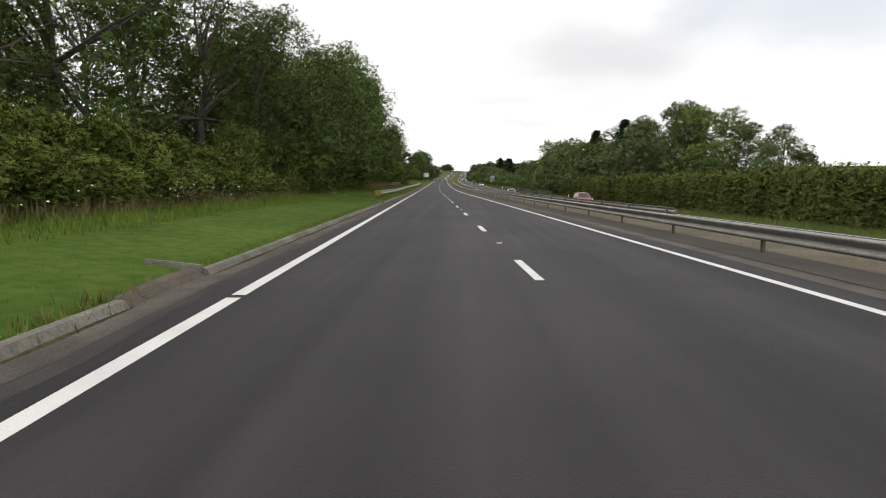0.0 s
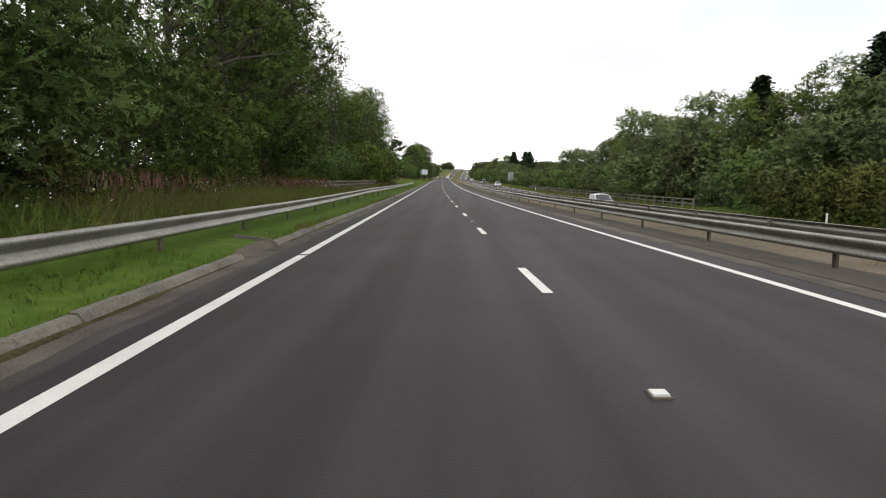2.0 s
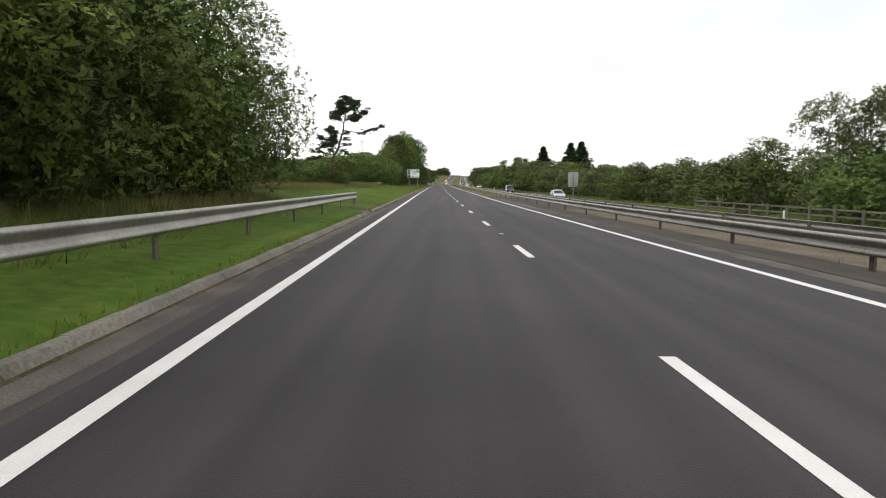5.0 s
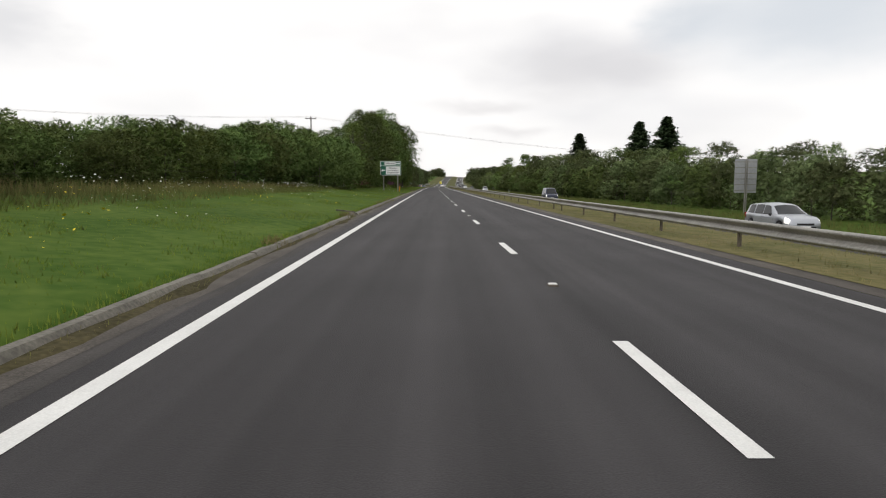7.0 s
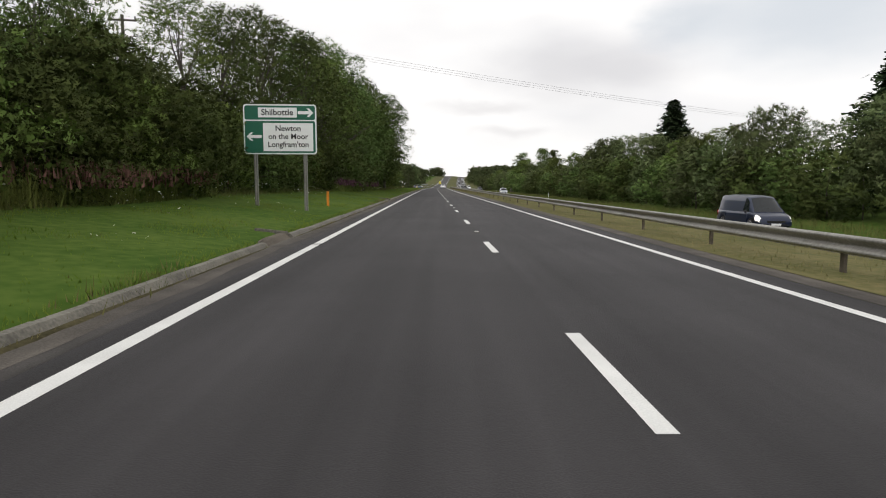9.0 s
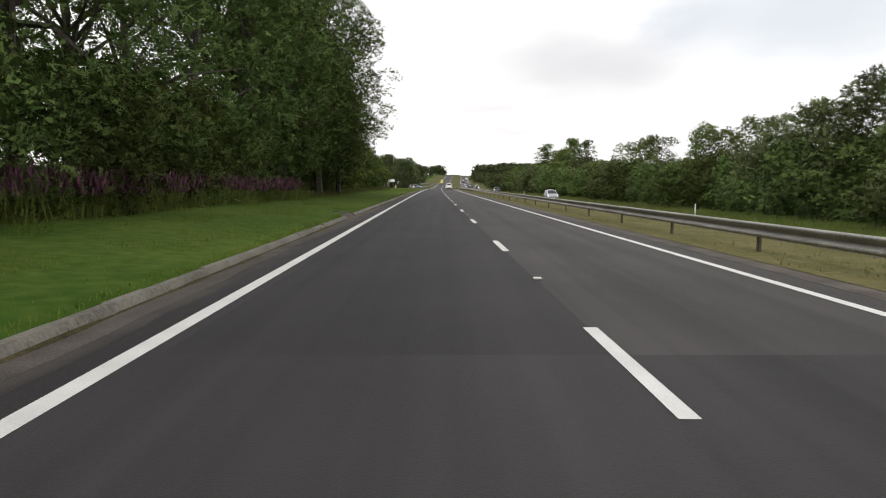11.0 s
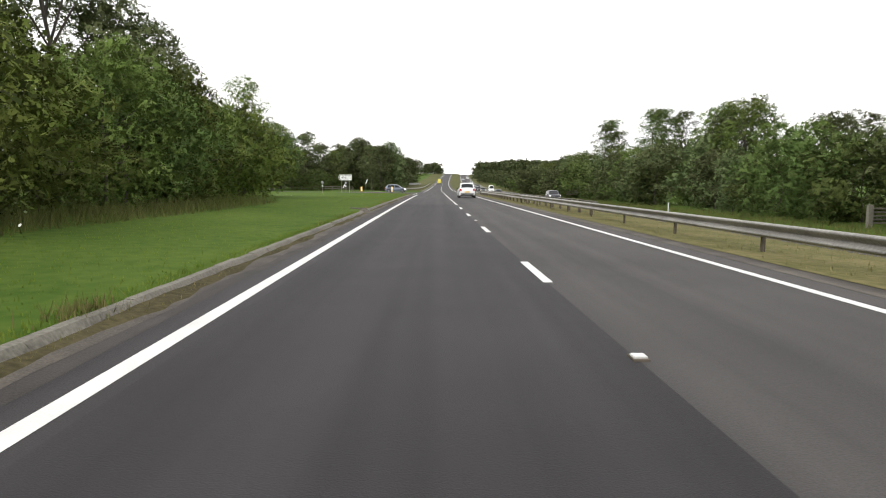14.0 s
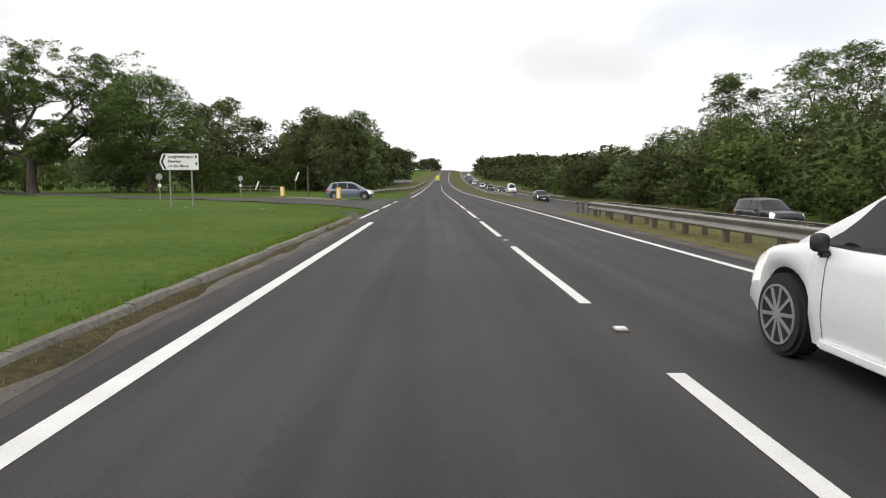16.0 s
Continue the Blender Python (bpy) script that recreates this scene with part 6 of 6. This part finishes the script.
# ---- pine standing alone above the hedge ----
def scots_pine(s, y):
    rng = np.random.default_rng(5)
    x, yy, z = at(s, y)
    g = empty("pine_tree", x, yy, z)
    tagged(g, "lone windswept pine with leaning trunk and dark needle pads", "tree")
    spine = [Vector((p, 0.1 * math.sin(3 * q), q)) for p, q in ((-0.3, -0.3), (0, 1.66), (0.18, 2.75), (0.67, 3.7), (1.15, 4.55), (1.5, 5.75), (1.78, 6.75), (1.9, 7.6), (2.1, 8.55), (2.36, 9.3), (2.5, 10.1))]
    bm = bmesh.new()
    for i in range(10):
        cyl_bm(bm, spine[i], spine[i + 1], 0.22 - 0.02 * i, 0.22 - 0.02 * (i + 1), 9, False)
    # where each limb leaves the trunk, where it ends, and the size of its pads
    limbs = [(0.35, 1.6, -2.75, 1.55, 0.30), (0.6, 2.0, -2.35, 2.55, 0.28), (0.7, 2.1, 0.1, 2.65, 0.32), (0.55, 1.9, 0.15, 5.3, 0.55), (0.5, 3.2, -1.0, 4.15, 0.40), (1.3, 3.4, 0.0, 3.6, 0.32), (1.2, 3.0, 2.75, 3.25, 0.22), (1.0, 2.6, 2.25, 2.3, 0.28),
             (1.8, 5.1, 6.7, 5.5, 0.30), (1.9, 6.0, 0.7, 6.5, 0.5), (2.0, 6.4, 4.7, 7.3, 0.45), (2.1, 6.9, 3.3, 6.1, 0.42), (2.2, 7.2, 1.4, 7.6, 0.6), (2.3, 7.5, 3.3, 7.9, 0.6), (2.5, 8.2, 2.2, 8.8, 0.6),
             (0.9, 3.0, -0.6, 3.2, 0.35), (1.2, 3.8, 2.4, 4.0, 0.28), (1.0, 2.8, -1.6, 3.3, 0.3), (1.6, 4.6, 0.3, 4.7, 0.36), (1.5, 4.4, 2.3, 4.8, 0.25), (2.0, 6.2, 3.9, 6.6, 0.35), (2.1, 6.6, 0.6, 7.2, 0.45), (2.4, 7.8, 1.2, 8.3, 0.5), (2.4, 7.8, 3.7, 8.6, 0.45)]
    pads, rs = [], []
    for x0, z0, x1, z1, r in limbs:
        depth = rng.normal() * 0.7
        p, q = Vector((x0, 0, z0 + 1.66)), Vector((x1, depth, z1 + 1.66))
        m = p.lerp(q, 0.5) + Vector((0, 0, -0.12 * (q - p).length if x1 > 4 else 0.1))
        cyl_bm(bm, p, m, 0.07, 0.045, 6, False)
        cyl_bm(bm, m, q, 0.045, 0.015, 6, False)
        n = int(8 + 6.5 * (q - p).length)
        for k in range(n):
            f = 0.42 + 0.6 * (k + rng.uniform(0, 1)) / n
            c = (p.lerp(m, f * 2) if f < 0.5 else m.lerp(q, f * 2 - 1)) + Vector(rng.normal(size=3) * np.array([r * 0.5, r * 0.9, r * 0.45]))
            pads.append(tuple(c + Vector((0, 0, 0.06))))
            rs.append(r * rng.uniform(0.5, 1.0))
    part("trunk", bm, M_BARK, g)
    pts = clump_points(np.array(pads), rs, 1300, rng, 0.5)
    v, f = leaf_cards(pts, 0.10, rng, tri=True)
    o = new("crown", np_mesh("crown", v, f, M_NEEDLE))
    o.parent = g
    return g


scots_pine(-13.4, 237.0)
for s, y, h in ((-12.7, 233.6, 2.0), (-11.9, 236.0, 1.7), (-14.6, 234.5, 2.3), (-13.6, 239, 2.2)):
    plant(THICKET[1], s, y, h, s * 50, 1.3, "thick green hedgerow shrub on the verge", "shrub", "hedgerow")


# ---- grass, weeds and flowers ----
def blades(name, y0, y1, s0, s1, n, h0, h1, w, material, seed, label, bend=0.4, skip=None):
    rng = np.random.default_rng(seed)
    y, s = rng.uniform(y0, y1, n), rng.uniform(s0, s1, n)
    if skip is not None:
        keep = np.array([not skip(a, b) for a, b in zip(s, y)])
        y, s = y[keep], s[keep]
    n = len(y)
    p = np.array([at(a, b) for a, b in zip(s, y)])
    th = rng.uniform(0, 6.283, n)
    h = rng.uniform(h0, h1, n)
    d = np.stack([np.cos(th), np.sin(th), np.zeros(n)], 1)
    tip = p + np.stack([rng.normal(size=n) * bend * h, rng.normal(size=n) * bend * h, h], 1)
    ww = (w * rng.uniform(0.6, 1.4, n))[:, None]
    vs = np.stack([p - d * ww - [0, 0, 0.02], p + d * ww - [0, 0, 0.02], tip], 1).reshape(-1, 3)
    i = np.arange(n)[:, None] * 3
    want = unit(rng.normal(size=(n, 3)) * 0.25 + np.array([0, 0, 1.0]))
    return tagged(new(name, np_mesh(name, vs, np.concatenate([i, i + 1, i + 2], 1), material, want, np.tile([0.5 if s0 < 0 else -0.5, -0.8, 0.35], (n, 1)))), label, "grass", kind="stuff")


def on_side_road(s, y):
    if s > -3.95 and any(g - 2.3 < y < g + 0.1 for g in GULLIES):
        return True
    return abs(y - side_centre(s)) < side_half(s) + 0.25


def off_patch(s, y):
    """Bare of tufts between the loose patches of longer grass."""
    return on_side_road(s, y) or math.sin(1.3 * s + 0.7 * y) + math.sin(0.43 * y - 1.9 * s + 1.0) + 0.8 * math.sin(2.1 * y + 0.6 * s) < 0.35


blades("verge_grass", -4, 545, -9.5, -3.4, 80000, 0.015, 0.05, 0.012, M_BLADE, 91, "short green verge grass", 0.3, on_side_road)
blades("kerb_grass", -4, 530, -3.66, -3.37, 26000, 0.03, 0.08, 0.008, M_BLADE, 92, "grass overhanging the kerb", 0.35, on_side_road)
blades("channel_weeds", 190, 528, -3.3, -2.98, 26000, 0.02, 0.09, 0.009, M_TALLGRASS, 191, "small brownish weeds in the channel silt", 0.5, lambda s, y: s + 3.23 > channel_width(y) - 0.05 or any(g - 2.3 < y < g + 0.1 for g in GULLIES))
blades("long_grass", -4, 36, -9.6, -7.6, 9000, 0.15, 0.55, 0.012, M_TALLGRASS, 93, "long seeding grass below the brambles", 0.3)
blades("long_grass", -4, 36, -10, -6.2, 10000, 0.06, 0.22, 0.02, M_BLADE, 193, "long green grass below the brambles", 0.35)
blades("long_grass", 76, 110, -9.8, -6.0, 9000, 0.3, 0.75, 0.013, M_TALLGRASS, 195, "tall olive and straw grass below the trees", 0.5)
blades("long_grass", 70, 110, -9.8, -5.6, 16000, 0.25, 0.8, 0.02, M_BRAMBLE, 196, "leafy green weeds below the trees", 0.6)
blades("long_grass", 36, 74, -10.2, -8.4, 7000, 0.12, 0.45, 0.02, M_BRAMBLE, 197, "low leafy weeds in the shade of the wood", 0.6)
blades("grass_tufts", 30, 78, -9.6, -3.8, 30000, 0.03, 0.12, 0.014, M_BLADE, 198, "uneven tufts of bright green grass", 0.5, off_patch)
blades("long_grass", 74, 190, -9.8, -5.2, 23000, 0.08, 0.26, 0.014, M_RANK, 94, "long green grass behind the barrier", 0.6)
blades("long_grass", 114, 190, -9.8, -7.6, 5000, 0.3, 0.6, 0.010, M_TALLGRASS, 95, "seeding grass by the fence", 0.25)
blades("long_grass", 200, 305, -15, -11.2, 10000, 0.25, 0.6, 0.014, M_TALLGRASS, 96, "brown seeding grass below the hedgerow", 0.25)
blades("long_grass", 200, 345, -12.2, -9.2, 16000, 0.12, 0.42, 0.014, M_RANK, 97, "rank green and straw grass along the hedgerow", 0.45)
blades("grass_tufts", 196, 400, -10.5, -3.75, 90000, 0.03, 0.085, 0.013, M_BLADE, 106, "uneven tufts of green verge grass", 0.45, off_patch)
blades("grass_tufts", 196, 400, -10.5, -4.2, 16000, 0.04, 0.12, 0.010, M_RANK, 107, "straw-tipped tufts of verge grass", 0.4, off_patch)
blades("willowherb_stems", 345, 392, -11.0, -8.6, 9000, 0.5, 1.25, 0.025, M_BRAMBLE, 98, "leafy willowherb stems below the trees", 0.2)
blades("willowherb_stems", 293, 312, -11, -9.2, 3500, 0.5, 1.2, 0.022, M_BRAMBLE, 99, "leafy willowherb stems near the sign", 0.2)
blades("mown_strip", 398, 545, -8.6, -3.6, 26000, 0.015, 0.045, 0.014, M_MOWN, 104, "bright mown grass along the kerb", 0.3, on_side_road)
blades("long_grass", 392, 476, -11.8, -8.6, 15000, 0.12, 0.6, 0.014, M_RANK, 105, "rank weeds and grass below the shrubs", 0.4)
blades("junction_grass", 470, 640, -36, -9, 14000, 0.015, 0.045, 0.018, M_MOWN, 100, "mown grass round the junction", 0.3, on_side_road)
blades("median_grass", 230, 533, 5.85, 12.1, 40000, 0.03, 0.10, 0.016, M_DRYBLADE, 101, "dry yellow grass on the median", 0.3)
blades("median_weeds", 0, 195, 7.0, 12.5, 16000, 0.03, 0.12, 0.012, M_DRYBLADE, 102, "thin dry weeds on the gritty median", 0.5)
blades("far_verge_grass", 0, 560, 20.6, 24.2, 40000, 0.15, 0.5, 0.02, M_RANK, 103, "long olive grass on the far verge", 0.4)


def flowers(name, y0, y1, s0, s1, n, h0, h1, r, material, seed, label, clusters=14):
    """Flat flower heads on short stalks, in loose drifts."""
    rng = np.random.default_rng(seed)
    cy, cs = rng.uniform(y0, y1, clusters), rng.uniform(s0, s1, clusters)
    k = rng.integers(clusters, size=n)
    y, s = cy[k] + rng.normal(size=n) * 0.7, np.clip(cs[k] + rng.normal(size=n) * 0.4, s0, s1)
    p = np.array([at(a, b) for a, b in zip(s, y)])
    p[:, 2] += rng.uniform(h0, h1, n)
    ring = np.array([(math.cos(a), math.sin(a), 0) for a in np.arange(6) * math.pi / 3])
    rr = r * rng.uniform(0.5, 1.3, (n, 1, 1))
    tilt = rng.normal(size=(n, 1, 2)) * 0.35
    q = ring[None] * rr
    q[:, :, 2] += (q[:, :, :2] * tilt).sum(2)
    vs = (p[:, None] + q).reshape(-1, 3)
    i = np.arange(n)[:, None] * 6
    return tagged(new(name, np_mesh(name, vs, np.concatenate([i + j for j in range(6)], 1), material)), label, "flowers", kind="stuff")


flowers("wild_flowers", 0, 34, -9.6, -6.6, 320, 0.35, 0.9, 0.026, M_FLOWER, 111, "white yarrow heads below the brambles", 22)
flowers("wild_flowers", 74, 112, -8.8, -5.8, 420, 0.5, 0.9, 0.02, M_FLOWER, 112, "white umbel flowers below the trees", 20)
flowers("wild_flowers", 36, 74, -9.2, -6.0, 60, 0.15, 0.35, 0.03, M_FLOWER, 123, "white clover heads in the green verge", 12)
flowers("wild_flowers", 205, 310, -13, -4.6, 520, 0.12, 0.35, 0.02, M_FLOWER, 113, "white flowers scattered over the verge", 50)
flowers("wild_flowers", 240, 330, -12, -9, 420, 0.35, 0.7, 0.035, M_FLOWER, 122, "white umbel flowers along the hedgerow", 40)
flowers("wild_flowers", 215, 240, -9, -5, 26, 0.2, 0.45, 0.03, M_YELLOWFLOWER, 114, "yellow ragwort heads on the verge", 4)
flowers("wild_flowers", 205, 285, -12, -4.8, 260, 0.12, 0.3, 0.022, M_YELLOWFLOWER, 121, "small yellow flowers scattered over the verge", 60)
flowers("wild_flowers", 300, 470, -10, -6, 240, 0.2, 0.6, 0.026, M_FLOWER, 115, "white flowers along the wood's edge", 34)
flowers("wild_flowers", 480, 535, -14, -4.2, 60, 0.05, 0.12, 0.02, M_FLOWER, 116, "daisies in the mown grass", 14)


def spikes(name, y0, y1, s0, s1, n, h0, h1, length, w, material, seed, label, clusters):
    """Slender flower spikes held up on stems, in drifts."""
    rng = np.random.default_rng(seed)
    cy, cs = rng.uniform(y0, y1, clusters), rng.uniform(s0, s1, clusters)
    k = rng.integers(clusters, size=n)
    y, s = cy[k] + rng.normal(size=n) * 0.8, np.clip(cs[k] + rng.normal(size=n) * 0.5, s0, s1)
    p = np.array([at(a, b) for a, b in zip(s, y)])
    p[:, 2] += rng.uniform(h0, h1, n)
    tip = p + np.stack([rng.normal(size=n) * 0.18 * length, rng.normal(size=n) * 0.18 * length, length * rng.uniform(0.6, 1.3, n)], 1)
    th = rng.uniform(0, 6.283, n)
    d = np.stack([np.cos(th), np.sin(th), np.zeros(n)], 1) * w
    vs = np.stack([p - d, p + d, tip], 1).reshape(-1, 3)
    i = np.arange(n)[:, None] * 3
    want = unit(rng.normal(size=(n, 3)) * 0.4 + np.array([0.3, -0.5, 0.6]))
    return tagged(new(name, np_mesh(name, vs, np.concatenate([i, i + 1, i + 2], 1), material, want)), label, "flowers", kind="stuff")


spikes("willowherb", 345, 392, -11.0, -8.4, 7000, 0.6, 1.15, 0.30, 0.03, M_PINK, 117, "faded pink willowherb flower spikes below the trees", 70)
spikes("willowherb", 293, 312, -10.6, -9.0, 1800, 0.5, 1.0, 0.3, 0.034, M_FADED, 118, "faded pink willowherb flower spikes near the sign", 26)
spikes("willowherb", 4, 34, -9.8, -7.4, 300, 0.3, 0.6, 0.16, 0.02, M_PINK, 120, "faded pink seed spikes below the brambles", 18)
spikes("willowherb", 78, 112, -9.2, -7.0, 1400, 0.45, 0.9, 0.2, 0.024, M_FADED, 119, "faded pink seed spikes behind the barrier", 30)


def kerb_weeds(seed):
    """Brown-green weeds growing over the kerb in scattered clumps."""
    rng = np.random.default_rng(seed)
    ys = rng.uniform(0, 528, 46)
    ps = []
    for y in ys:
        n = int(rng.integers(60, 260))
        s = -3.42 + rng.normal(size=n) * 0.13
        ps.append(np.stack([s, y + rng.normal(size=n) * rng.uniform(0.25, 0.9)], 1))
    q = np.concatenate(ps)
    p = np.array([at(max(-4.2, a), b, 0.05) for a, b in q])
    n = len(p)
    h = rng.uniform(0.05, 0.2, n)
    th = rng.uniform(0, 6.283, n)
    d = np.stack([np.cos(th), np.sin(th), np.zeros(n)], 1) * 0.009
    tip = p + np.stack([rng.normal(size=n) * 0.25 * h, rng.normal(size=n) * 0.25 * h, h], 1)
    vs = np.stack([p - d, p + d, tip], 1).reshape(-1, 3)
    vs[:, 2] -= 0.06
    i = np.arange(n)[:, None] * 3
    return tagged(new("kerb_weeds", np_mesh("kerb_weeds", vs, np.concatenate([i, i + 1, i + 2], 1), M_TALLGRASS, unit(rng.normal(size=(n, 3)) * 0.3 + np.array([0, 0, 1.0])), np.tile([0.0, -1.0, 0.25], (n, 1)))), "brownish weeds growing over the kerb", "weeds", kind="stuff")


kerb_weeds(7)
